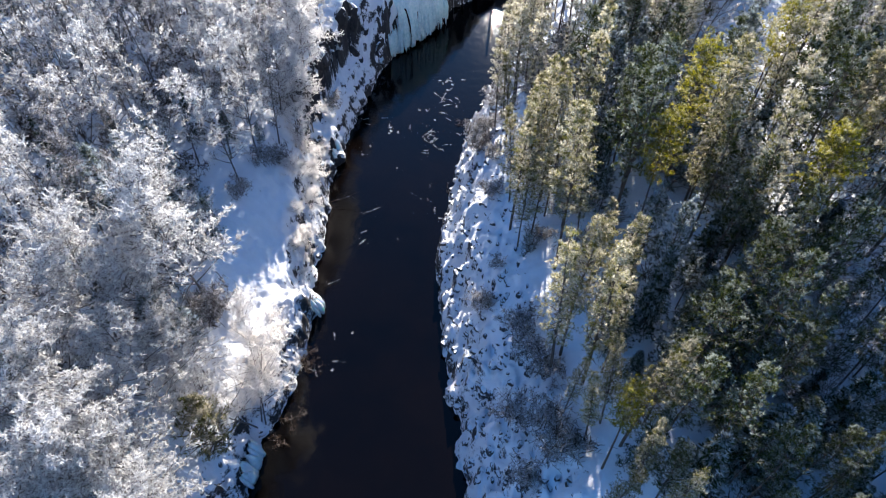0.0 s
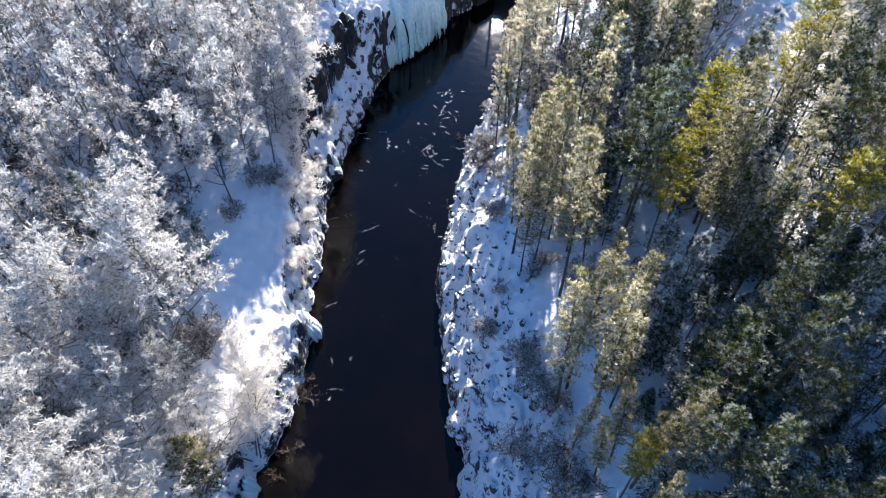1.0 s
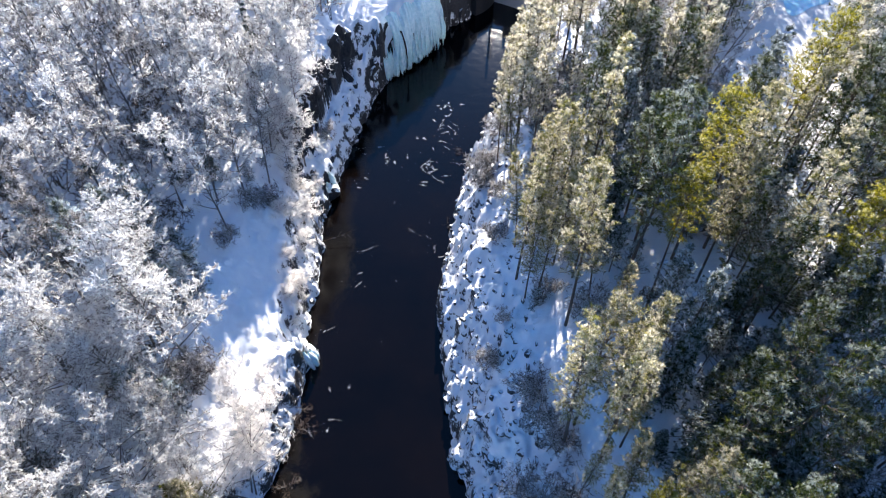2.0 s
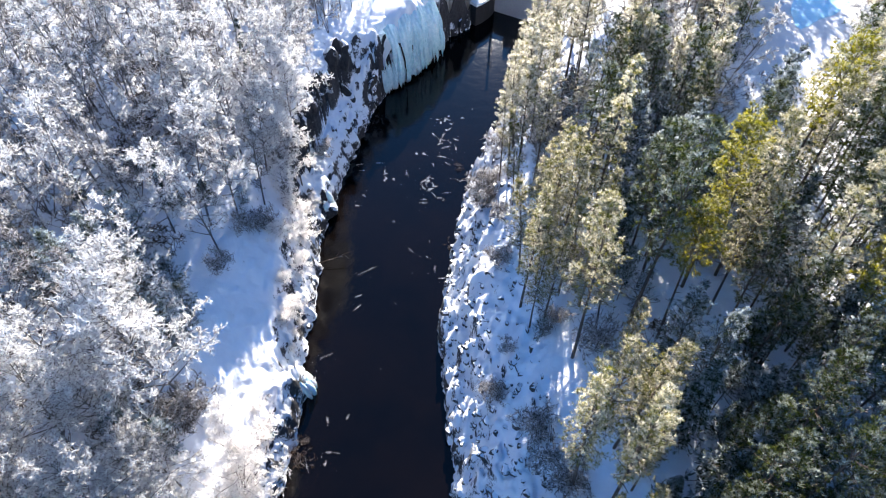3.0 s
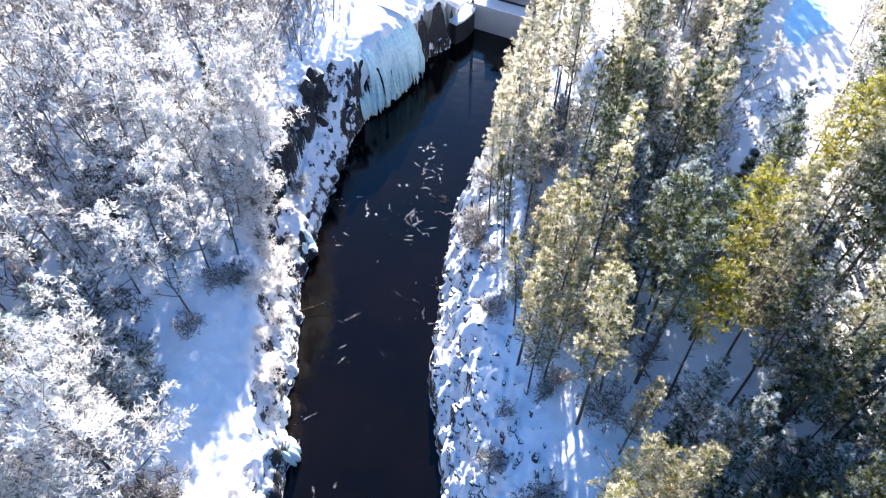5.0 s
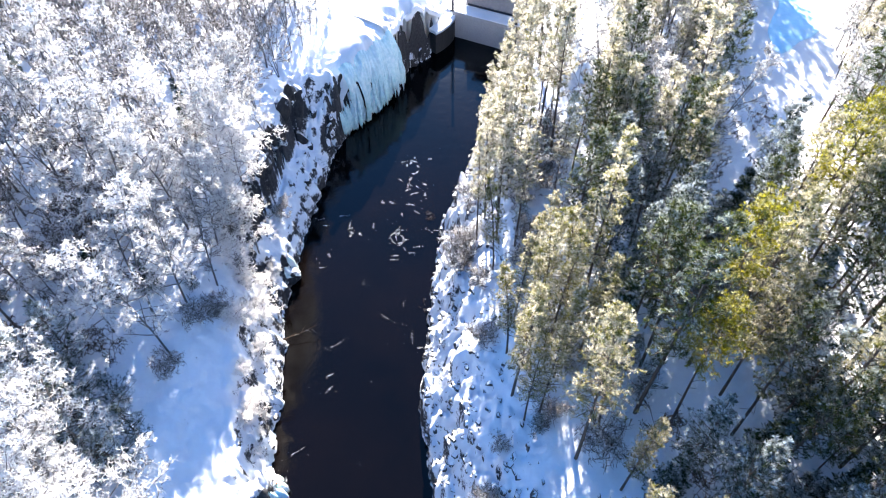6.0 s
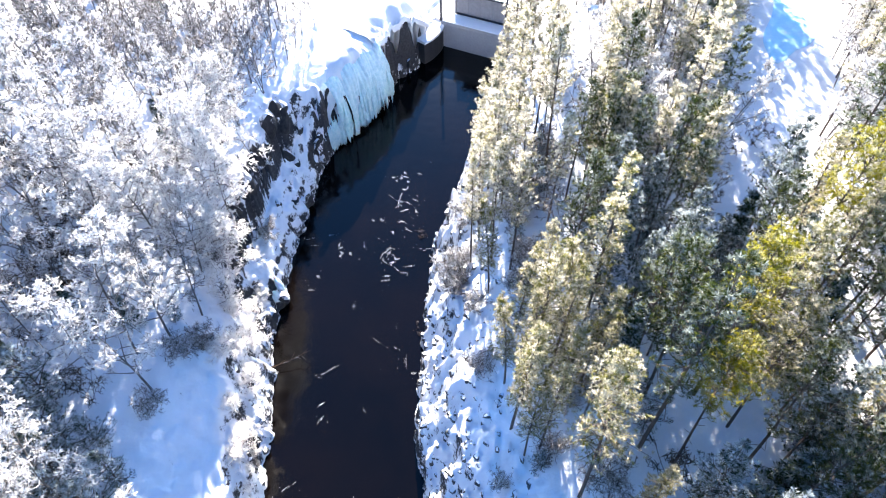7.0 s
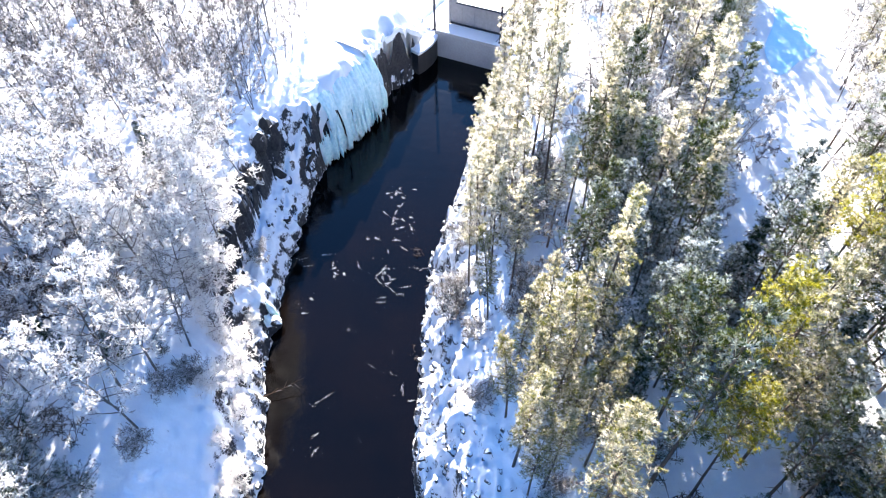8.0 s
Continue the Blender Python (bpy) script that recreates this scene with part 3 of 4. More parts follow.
model("fan_birch", (12,), lambda i, h: tree("fan_shaped_birch", birch(170, h, 4.4, 60, 10, 21, 0.6, 3, 0.15, 0.15, 1.6), BARK, FROST_FULL,
      "fan-shaped bare birch with fine pinkish-white frost on the bank's lip", "tree", "frosted birches on the bank"))
model("olive_pine", (5.5,), lambda i, h: tree("olive_young_pine", pine(570, h, 0.95, 2.3, 16, 9, 9, 0.9, 0.95), PINE_BARK, NEEDLE,
      "bushy olive-green young pine on the bank's lip", "tree", "young pines on the bank"))
model("birch_far", (12.5, 14, 13, 11.5), lambda i, h: tree("frosted_birch", birch(120 + i, h, 3.3, 20, 7, 9, 1.3), BARK, FROST_GREY, *FB))
model("alder", (8.5, 9.5, 10.5), lambda i, h: tree("frosted_alder", birch(200 + i, h, 3.6, 24, 7, 10, 1.0, 3, 0.1), BARK, FROST_THIN, *FA))
model("alder_far", (9, 10.5), lambda i, h: tree("frosted_alder", birch(220 + i, h, 3.6, 18, 6, 8, 1.5, 3, 0.1), BARK, FROST_THIN, *FA))
model("bush", (2.0, 2.4, 2.8, 3.4), lambda i, h: tree("frosted_bush", birch(300 + i, h, 1.9, 20, 6, 9, 0.75, 4, 0.1), BARK, FROST_THIN,
      "low leafless bush covered with frost, on the snowy bank", "bush", "bushes on the bank"))
model("white_bush", (1.6, 2.2, 2.8), lambda i, h: tree("white_bush", birch(310 + i, h, 1.7, 24, 6, 6, 1.0, 4, 0.1), BARK, FROST_FULL,
      "low bush white with frost on the snowy lip", "bush", "white bushes on the lip"))
model("brown_bush", (1.8, 2.3), lambda i, h: tree("brown_bush", birch(330 + i, h, 1.9, 14, 6, 6, 0.5, 4, 0.1), BARK, BROWN_TWIG,
      "bare brown bush at the water's edge", "bush", "brown bushes at the water"))
model("pine", (16.5, 17.5, 18, 15.5), lambda i, h: tree("frosted_pine", pine(400 + i, h, 0.68, 1.9 + 0.12 * i, 19, 11, 9, 0.85), PINE_BARK, NEEDLE, *FP))
model("round_pine", (18, 16.5), lambda i, h: tree("frosted_pine", pine(440 + i, h, 0.60, 2.8, 19, 14, 9, 0.9, 0.72), PINE_BARK, NEEDLE,
      "broad-crowned pine with frost-tipped olive needles", "tree", "pines along the crest"))
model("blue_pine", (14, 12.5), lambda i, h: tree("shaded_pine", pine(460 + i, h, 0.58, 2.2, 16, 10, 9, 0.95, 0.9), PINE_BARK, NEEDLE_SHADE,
      "frost-dusted pine coloured dark bluish as in the shade of the crest", "tree", "pines in the shade"))
model("pine_far", (16.5, 17.5, 15), lambda i, h: tree("frosted_pine", pine(420 + i, h, 0.55, 2.0, 15, 8, 8, 1.15), PINE_BARK, NEEDLE_WHITE, *FP))
model("dark_pine", (15.5, 17, 14), lambda i, h: tree("green_pine", pine(500 + i, h, 0.60, 2.5, 17, 10, 9, 0.9), PINE_BARK, NEEDLE_GREEN, *GP))
model("dark_pine_far", (16, 14, 15), lambda i, h: tree("olive_pine" if i == 1 else "green_pine", pine(520 + i, h, 0.58, 2.3, 14, 8, 8, 1.15), PINE_BARK, NEEDLE if i == 1 else NEEDLE_GREEN, *(FP if i == 1 else GP)))
model("gold_pine", (18, 15), lambda i, h: tree("yellow_green_pine", pine(600 + i, h, 0.36, 2.6, 14, 15, 11, 0.85, 0.6), PINE_BARK, NEEDLE_GOLD, *YP))
model("spruce", (7, 9, 11.5), lambda i, h: tree("dark_spruce", spruce(700 + i, h, 2.2, 16, 9), PINE_BARK, SPRUCE, *DS))
model("big_birch", (15, 14, 13), lambda i, h: tree("frosted_birch", birch(160 + i, h, 4.9, 42, 11, 12, 1.1, 1, -0.05), BARK, FROST,
      "broad bare birch laden with thick white hoar frost", "tree", "frosted birches on the bank"))
model("white_birch", (12, 11), lambda i, h: tree("white_birch", birch(180 + i, h, 3.6, 36, 9, 11, 1.0, 1, -0.25, 0.3), BARK, FROST_FULL,
      "low birch bowed and wholly white with frost at the cliff's edge", "tree", "frosted birches on the bank"))
model("young_pine", (5.5, 4.5), lambda i, h: tree("young_pine", pine(560 + i, h, 0.95, 2.0, 15, 8, 9, 0.8, 0.95), PINE_BARK, NEEDLE_YOUNG,
      "bushy young pine dusted with frost, at the clearing's edge", "tree", "young pines on the bank"))
model("sapling", (4.5, 3.6), lambda i, h: tree("frosted_sapling", pine(580 + i, h, 0.95, 1.6, 11, 6, 8, 0.8, 0.95), PINE_BARK, NEEDLE_YOUNG,
      "small blue-green pine sapling dusted with frost in the shade", "tree", "saplings under the pines"))
model("thicket", (3.0, 2.4), lambda i, h: tree("brown_thicket", birch(350 + i, h, 2.2, 10, 4, 6, 0.9, 2, 0.1), BARK, BROWN_TWIG,
      "low brown leafless thicket in the shade under the trees", "bush", "thickets under the trees"))
USED = set()


def plant(kind, x, y, tall=None, room=2.6, sink=0.0, lean=(0, 0), grow=1.0, turn=None):
    i = COUNT[kind] % len(KINDS[kind])
    base = KINDS[kind][i]
    size = grow * (tall / TALL[kind][i] if tall else 1.0)
    m = pose(x, y, height(x, y) - 0.05 - sink, lean[0], lean[1], float(rng.uniform(0, 360)) if turn is None else turn)
    if base.name in USED:
        base.scale = (1, 1, 1)
        ob = copy_thing(base, m)
    else:
        ob = base
        ob.matrix_basis = m
        USED.add(base.name)
    ob.scale = (size, size, size * float(rng.uniform(0.96, 1.04)))
    COUNT[kind] += 1
    PLACED.append((x, y, room))
    return ob


def far_tree(kind, x, y, size):
    """A tree of the far wood, gathered into one sheet of trees."""
    STUFF_V.setdefault(kind, []).append((x, y, size))


# trees that stand out: place and height
for x, y, h in ((-20.6, 16.2, 12), (-22.6, 17.5, 13), (-21.0, 13.6, 12), (-22.4, 23.4, 14.5), (-25.2, 15.6, 13), (-25.4, 11.8, 13), (-23.8, 27.2, 8.5),
                (-27.6, 28.6, 13.5), (-22.0, 34.6, 15.5), (-25.2, 35.6, 15), (-19.2, 10.6, 9), (-21.4, 28.2, 9.5), (-24.8, 30.8, 12), (-20.4, 25.2, 8), (-24.6, 20.2, 13), (-27.6, 23.4, 14), (-29.2, 19.4, 14), (-26.6, 17.0, 13), (-30.5, 27.0, 13),
                (-20.0, 62.8, 12), (-19.6, 70.2, 13.5), (-22.6, 63.8, 14), (-18.8, 76.4, 12)):
    plant("big_birch", x, y, h, 3.4)
for x, y, h in ((-17.2, 65.6, 12.0), (-17.4, 68.8, 11.0), (-17.6, 72.6, 10.0), (-17.8, 60.6, 7.5), (-18.2, 63.0, 9.5)):
    plant("white_birch", x, y, h, 2.6)
for x, y, h in ((-22.2, 50.0, 17.5), (-21.2, 54.6, 11), (-36.0, 38.6, 14), (-29.8, 65.4, 14), (-24.2, 68.0, 14), (-34.0, 51.6, 14), (-26.6, 62.3, 17), (-22.2, 67.2, 13), (-32.6, 33.6, 13), (-29.2, 17.4, 11), (-25.6, 21.0, 10)):
    plant("birch", x, y, h, 3.0)
for x, y, h in ((-28.6, 34.0, 17), (-26.2, 40.4, 16.5), (-23.8, 39.4, 12)):
    plant("birch_far", x, y, h, 3.0)
for x, y, h in ((10.4, 36.6, 17.5), (10.0, 27.9, 16.5)):
    plant("round_pine", x, y, h, 2.6)
for x, y, h in ((12.2, 28.6, 13.5), (11.2, 24.6, 13), (8.9, 26.2, 11.5), (13.2, 19.3, 11.5), (12.2, 21.4, 12), (13.0, 15.8, 11.5), (13.8, 13.2, 11), (11.2, 14.2, 9), (10.9, 20.2, 10.5), (12.9, 33.8, 12.2),
                (9.3, 47.5, 16), (11.5, 46.8, 14.8), (6.8, 42.9, 16), (13.2, 51.6, 10.5), (8.3, 44.8, 14.5), (10.2, 43.4, 13), (12.7, 45.2, 14), (8.6, 40.8, 12.5), (11.6, 41.4, 13.5), (7.0, 46.8, 12.5), (8.0, 49.6, 13), (10.4, 50.2, 13.5), (9.9, 45.4, 15), (7.4, 40.6, 11), (12.6, 38.8, 12), (12.8, 25.4, 11), (9.6, 22.6, 9),
                (9.0, 64.9, 16), (9.6, 70.8, 14.5), (11.9, 69.8, 17), (7.6, 63.9, 15), (6.4, 61.6, 13), (8.2, 60.2, 15), (10.4, 66.8, 15), (11.2, 62.5, 15), (8.4, 67.4, 13.5),
                (7.4, 57.0, 12), (9.6, 58.2, 14), (13.2, 76.6, 17), (11.0, 75.0, 15), (9.8, 77.0, 14), (19.9, 69.7, 17), (22.2, 60.8, 15), (24.6, 57.3, 15.5)):
    plant("pine_far" if y > 57 else "pine", x, y, h, 1.8)
for x, y, h in ((20.6, 42.4, 20.2), (17.4, 37.6, 16.6), (29.0, 48.6, 18.5), (27.8, 33.2, 16.5), (11.7, 17.8, 12.0)):
    plant("gold_pine", x, y, h, 2.4)
for x, y, h in ((23.6, 43.2, 17.5), (22.0, 39.6, 15), (31.6, 53.0, 14.5)):
    plant("round_pine", x, y, h, 2.4)
for x, y, h in ((21.9, 32.8, 17), (20.3, 22.0, 18.5), (29.6, 42.0, 18), (21.0, 25.4, 15.5), (21.8, 20.4, 14.5), (17.4, 21.8, 14.2), (27.4, 28.5, 14), (17.8, 16.9, 14), (15.2, 20.9, 11.6), (15.4, 18.6, 13.5),
                (24.4, 29.8, 14.5), (18.6, 26.0, 12), (14.3, 14.7, 10), (22.7, 54.4, 15), (31.5, 47.5, 14), (34.5, 49.5, 15), (36.5, 52.0, 15), (21.5, 69.1, 17)):
    plant("dark_pine", x, y, h, 2.6)
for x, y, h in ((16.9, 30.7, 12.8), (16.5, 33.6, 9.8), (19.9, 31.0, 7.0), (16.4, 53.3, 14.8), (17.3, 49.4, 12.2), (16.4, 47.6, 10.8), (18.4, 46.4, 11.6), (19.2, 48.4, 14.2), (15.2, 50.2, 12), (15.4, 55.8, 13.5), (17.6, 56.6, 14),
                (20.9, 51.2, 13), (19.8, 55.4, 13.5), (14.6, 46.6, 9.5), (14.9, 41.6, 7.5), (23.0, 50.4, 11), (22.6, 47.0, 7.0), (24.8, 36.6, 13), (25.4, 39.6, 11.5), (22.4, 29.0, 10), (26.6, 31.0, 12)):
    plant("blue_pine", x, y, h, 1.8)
plant("spruce", 26.6, 37.6, 9, 2.2), plant("spruce", 29.5, 36, 13, 2.6)
plant("fan_birch", -17.6, 26.2, 13.5, 3.0, lean=(-4, 3), turn=0.0)
plant("olive_pine", -19.6, 22.2, 8.5, 2.2)
for x, y, h in ((-23.2, 42.4, 7.0), (-25.0, 45.4, 8.5), (-26.6, 42.8, 8.0), (-23.6, 39.8, 6.5), (-25.4, 40.2, 7.0), (-21.0, 56.6, 2.6), (-28.6, 46.8, 6.0), (-28.9, 24.1, 6.5), (-26.8, 22.1, 6.0), (-24.4, 29.9, 6.5), (-22.1, 30.5, 5.5), (-31.3, 23.4, 7.0), (-29.9, 32.9, 7.0)):
    plant("young_pine", x, y, h, 1.5)
for x, y, h in ((17.0, 58.0, 13), (19.6, 60.2, 15), (17.6, 62.6, 14), (20.8, 64.0, 15), (16.4, 65.0, 14), (18.6, 66.6, 12)):
    plant("dark_pine", x, y, h, 1.6)
for x, y, h in ((-16.4, 46.6, 1.3), (-16.0, 48.4, 1.6), (-16.2, 53.2, 2.0), (-16.9, 58.4, 2.2), (-17.8, 60.2, 2.4), (-15.9, 44.2, 1.2), (-17.4, 56.0, 1.7), (-16.6, 62.0, 2.0), (-16.4, 64.5, 2.2),
                (-17.9, 54.6, 1.8), (-16.8, 50.2, 1.6), (-16.3, 55.2, 1.4), (-15.8, 47.4, 1.0), (-15.7, 45.4, 0.9), (-17.1, 36.4, 2.0), (-16.4, 33.8, 1.8), (-17.4, 30.2, 2.8), (-17.8, 28.6, 2.2)):
    plant("white_bush", x, y, h, 0.8)
for x, y, h in ((-18.9, 54.9, 1.6), (-15.6, 72.0, 3.0), (-19.2, 64.0, 2.6), (-20.2, 53.6, 2.4), (-21.4, 33.4, 3.4), (-22.4, 32.6, 3.4), (-21.9, 48.6, 2.6),
                (3.9, 35.9, 3.2), (6.8, 31.3, 2.4), (5.9, 23.9, 2.8), (8.5, 26.0, 3.2), (5.4, 38.8, 1.8), (5.4, 49.2, 2.2), (4.8, 62.1, 3.2),
                (6.5, 18.0, 3.0), (5.6, 56.0, 3.0), (4.6, 60.3, 2.8), (7.2, 69.8, 3.4), (7.4, 28.6, 3.2), (7.8, 22.2, 3.4), (9.0, 20.0, 3.5)):
    plant("bush", x, y, h, 1.2)
for x, y, h, a in ((-15.9, 25.8, 2.6, 55), (-15.0, 28.2, 2.2, 45), (-14.4, 32.6, 2.2, 50), (-14.2, 35.6, 1.8, 45), (2.2, 75.0, 1.6, -30), (0.4, 60.5, 1.4, -40)):
    plant("brown_bush", x, y, h, 1.0, lean=(0, a))

# frosted undergrowth between the pines of the crest
for k in range(20):
    yv = float(rng.uniform(30, 72))
    xv = float(right_edge(yv) + rng.uniform(6.5, 13.0))
    plant("bush" if k % 3 else "sapling", xv, yv, float(rng.uniform(2.2, 4.2)), 0.4)

# the wood on both banks
spots = []
for _ in range(18000):
    yv = float(rng.uniform(10, 134))
    xv = float(rng.uniform(-38 - 0.46 * yv, 40 + 0.50 * yv))
    if not seen_area(xv, yv) or open_ground(xv, yv) < 0:
        continue
    west = xv < left_edge(yv)
    dr = xv - right_edge(yv)
    room = 2.45 if west else 1.5 if dr > 13 and yv < 34 else 2.15 if dr > 13 and yv < 62 else 2.7 if dr < 13 and yv < 90 else 1.95
    if not clear_of(xv, yv, room):
        continue
    PLACED.append((xv, yv, room))
    spots.append((xv, yv, west))
spots.sort(key=lambda s: (s[0] - 0) ** 2 * 1.3 + (s[1] - 45) ** 2)
del PLACED[-len(spots):]
for xv, yv, west in spots:
    pick, size = float(rng.random()), float(rng.uniform(0.75, 1.1))
    dr = xv - right_edge(yv)
    if west:
        if yv < 32:
            pick *= 0.6
        kind = "birch" if pick < 0.50 else "slim_birch" if pick < 0.84 else "alder" if pick < 0.96 else "spruce"
        if kind == "spruce":
            size *= 0.7
        if kind == "birch" and yv > 84:
            kind = "slim_birch" if pick < 0.32 else "alder"
        if 36.5 < yv < 49.5 and xv > -35:
            kind, size = ("young_pine", size * 1.45) if pick < 0.6 else ("slim_birch", size * 0.8)
    elif dr < 13:
        kind = "pine" if pick < 0.88 else "alder" if pick < 0.94 else "dark_pine"
        if yv < 25:
            kind, size = "dark_pine" if xv < 10 else "spruce", size * 0.85
    elif yv > 60:
        kind = "pine" if pick < 0.34 else "birch" if pick < 0.84 else "dark_pine" if pick < 0.90 else "alder"
    else:
        kind = "dark_pine" if pick < 0.38 else "pine" if pick < 0.64 else "alder" if pick < 0.76 else "blue_pine" if pick < 0.92 else "spruce"
    if not west and dr > 13 and yv < 60:
        size *= 1.15 if yv > 34 else 0.62
        if yv < 34:
            kind = "dark_pine" if pick < 0.55 else "spruce" if pick < 0.68 or xv < 24 else "alder"
    if xv ** 2 + max(0.0, yv - 24) ** 2 > (45 if west else 36) ** 2 and kind + "_far" in KINDS:
        kind += "_far"
    if COUNT[kind] < 200:
        plant(kind, xv, yv, grow=size)
    else:
        far_tree(kind, xv, yv, size)

for k in range(120):
    yv = float(rng.uniform(12, 75))
    west = k % 7 < 6
    xv = float(left_edge(yv) - rng.uniform(9, 30) if west else right_edge(yv) + rng.uniform(13.5, 34))
    if open_ground(xv, yv) > 0 or not west:
        plant("thicket", xv, yv, float(rng.uniform(2.0, 3.8)), 0.5)

for k in range(420):
    yv = float(rng.uniform(24, 72))
    xv = float(rng.uniform(14, 22 + 0.22 * yv))
    if COUNT["sapling"] < 60 and clear_of(xv, yv, 0.3) and open_ground(xv, yv) > 0:
        plant("sapling", xv, yv, float(rng.uniform(3.0, 6.5)), 0.8)
for k in range(18):
    plant("spruce", float(rng.uniform(13, 27)), float(rng.uniform(15, 35)), float(rng.uniform(7, 11)), 1.3)

# slim birches on the snow above the fall
for x, y, h in ((-13.2, 98.4, 6.5), (-15.4, 101.6, 8), (-11.4, 103.6, 7), (-13.4, 106.2, 8), (-16.0, 107.6, 8.5), (-11.0, 108.8, 7.5), (-13.6, 111.8, 8), (-16.4, 113.4, 9), (-11.0, 114.2, 8), (-13.8, 117.0, 8.5), (-16.6, 119.4, 9),
                (-12.2, 101.0, 7), (-14.6, 104.4, 8), (-12.4, 110.4, 8), (-15.0, 115.4, 8), (-9.6, 106.4, 6), (-9.4, 111.6, 7)):
    plant("slim_birch", x, y, h, 0.8)

# frosted birches between the road and the wood
for x, y, h in ((46.4, 68.6, 8), (48.6, 71.4, 9), (51.0, 73.0, 9), (50.0, 76.4, 8.5), (53.4, 76.8, 9), (52.6, 80.2, 8), (56.0, 79.4, 9), (55.6, 83.4, 8), (58.6, 83.0, 9)):
    plant("birch_far", x, y, h, 0.8)

# the far wood: light trees joined into one mesh for each kind
def far_wood(kind, soups, leaves, woods, label):
    if kind not in STUFF_V:
        return
    ob = thing("far_wood", label, "wood", 0, 0, 0, kind="stuff")
    for name, soup, material in (("trunks", soups[0], woods), ("branchwork", soups[1], woods), ("crowns", soups[2], leaves)):
        v, f = soup.arrays()
        vs, fs = [], []
        for k, (xv, yv, s) in enumerate(STUFF_V[kind]):
            a = k * 2.4
            rot = np.array([(math.cos(a), -math.sin(a), 0), (math.sin(a), math.cos(a), 0), (0, 0, 1)])
            vs.append(v @ rot.T * s + (xv, yv, height(xv, yv) - 0.05))
            fs.append(f + k * len(v))
        me = bpy.data.meshes.new(name)
        me.from_pydata(np.concatenate(vs).tolist(), [], np.concatenate(fs).tolist())
        tagged(link_mesh(name, me, material, ob), kind="stuff")


far_wood("birch_far", birch(901, 13, 4.2, 22, 6, 7, 1.9), FROST, BARK, "distant frosted birch wood beyond the gorge")
far_wood("slim_birch_far", birch(905, 13, 2.3, 20, 5, 7, 1.6, 1, 0.1, 0.25, 1.6), FROST_THIN, BARK, "distant slender birch wood with thin frost")
far_wood("alder_far", birch(902, 10, 4.0, 18, 6, 6, 1.9, 3), FROST_THIN, BARK, "distant frosted alder thicket")
far_wood("pine_far", pine(903, 17, 0.58, 2.1, 14, 6, 6, 1.4), NEEDLE_WHITE, PINE_BARK, "distant frosted pine wood")
far_wood("dark_pine_far", pine(904, 16, 0.64, 2.4, 14, 6, 6, 1.4), NEEDLE_GREEN, PINE_BARK, "distant green pine wood")

for store in KINDS.values():
    for base in store:
        if base.name not in USED:
            for o in (*base.children_recursive, base):
                bpy.data.objects.remove(o)


# ---- rocks on the banks ----
def rock_mesh(seed, squash=0.7, cuts=2):
    r = np.random.default_rng(seed)
    bm = bmesh.new()
    bmesh.ops.create_icosphere(bm, subdivisions=cuts, radius=1.0)
    planes = [(unit(r.normal(0, 1, 3)), r.uniform(0.45, 0.85)) for _ in range(9)]
    for v in bm.verts:
        p = np.array(v.co)
        for n, d in planes:
            k = p @ n
            if k > d:
                p = p - n * (k - d) * 0.92
        p = p * (1.0 + 0.10 * math.sin(7 * p[0] + seed) * math.sin(6 * p[1]))
        v.co = p * (1.0, 0.85, squash)
    me = bpy.data.meshes.new("boulder")
    bm.to_mesh(me)
    bm.free()
    return me


ROCKS = [rock_mesh(40 + i, 0.62 + 0.1 * (i % 3)) for i in range(8)]
BLOCKS = [rock_mesh(60 + i, 1.3, 2) for i in range(6)]
for me in ROCKS:
    me.materials.append(BOULDER)
for me in BLOCKS:
    me.materials.append(CLIFF)


def boulder(meshes, k, x, y, size, label, group, sink=0.3, z=None, tall=1.0, name="boulder"):
    ob = new(name, meshes[k % len(meshes)])
    g = height(x, y) if z is None else z
    ob.matrix_basis = pose(x, y, g - sink * size + 0.1 * size, float(rng.uniform(-25, 25)), float(rng.uniform(-25, 25)), float(rng.uniform(0, 360)))
    ob.scale = (size, size * float(rng.uniform(0.7, 1.1)), size * tall)
    return tagged(ob, label, "rock", group)


RB = ("grey boulder half buried in snow on the steep bank", "boulders on the slope")
for k in range(290):
    y = float(rng.uniform(14, 92))
    d = float(rng.uniform(0.1, 1.0) ** 1.3 * 6.5)
    boulder(ROCKS, k, float(right_edge(y)) + d, y, float(rng.uniform(0.16, 0.55) ** 1.2 + 0.12), *RB)
LB = ("rough rock with a snow cap at the edge of the bank", "rocks on the bank's edge")
for k in range(80):
    y = float(rng.uniform(16, 66))
    d = float(rng.uniform(0.0, 1.0) ** 1.5 * 2.0)
    boulder(ROCKS, k + 3, float(left_edge(y)) - d + 0.15, y, float(rng.uniform(0.12, 0.38)), *LB, name="bank_rock")
CB = ("dark jagged cliff block with snow on its ledges", "cliff blocks above the river")
for k in range(44):
    y = float(rng.uniform(64, 90))
    d = float(rng.uniform(0, 2.6) if k % 5 == 0 else rng.normal(3.9, 0.2))
    high = abs(d - 3.9) < 0.6
    boulder(BLOCKS, k, float(left_edge(y)) - d, y, float(rng.uniform(0.5, 1.35)), *CB, name="cliff_block", sink=0.2, tall=1.6 if high else 0.9)
for k in range(14):
    y = float(rng.uniform(104.6, 117.5))
    boulder(BLOCKS, k + 2, float(left_edge(y)) - float(rng.uniform(-0.1, 0.3)), y, float(rng.uniform(0.3, 0.7)), *CB, name="cliff_block", sink=0.2, tall=1.3, z=float(rng.uniform(0.3, 2.2)))
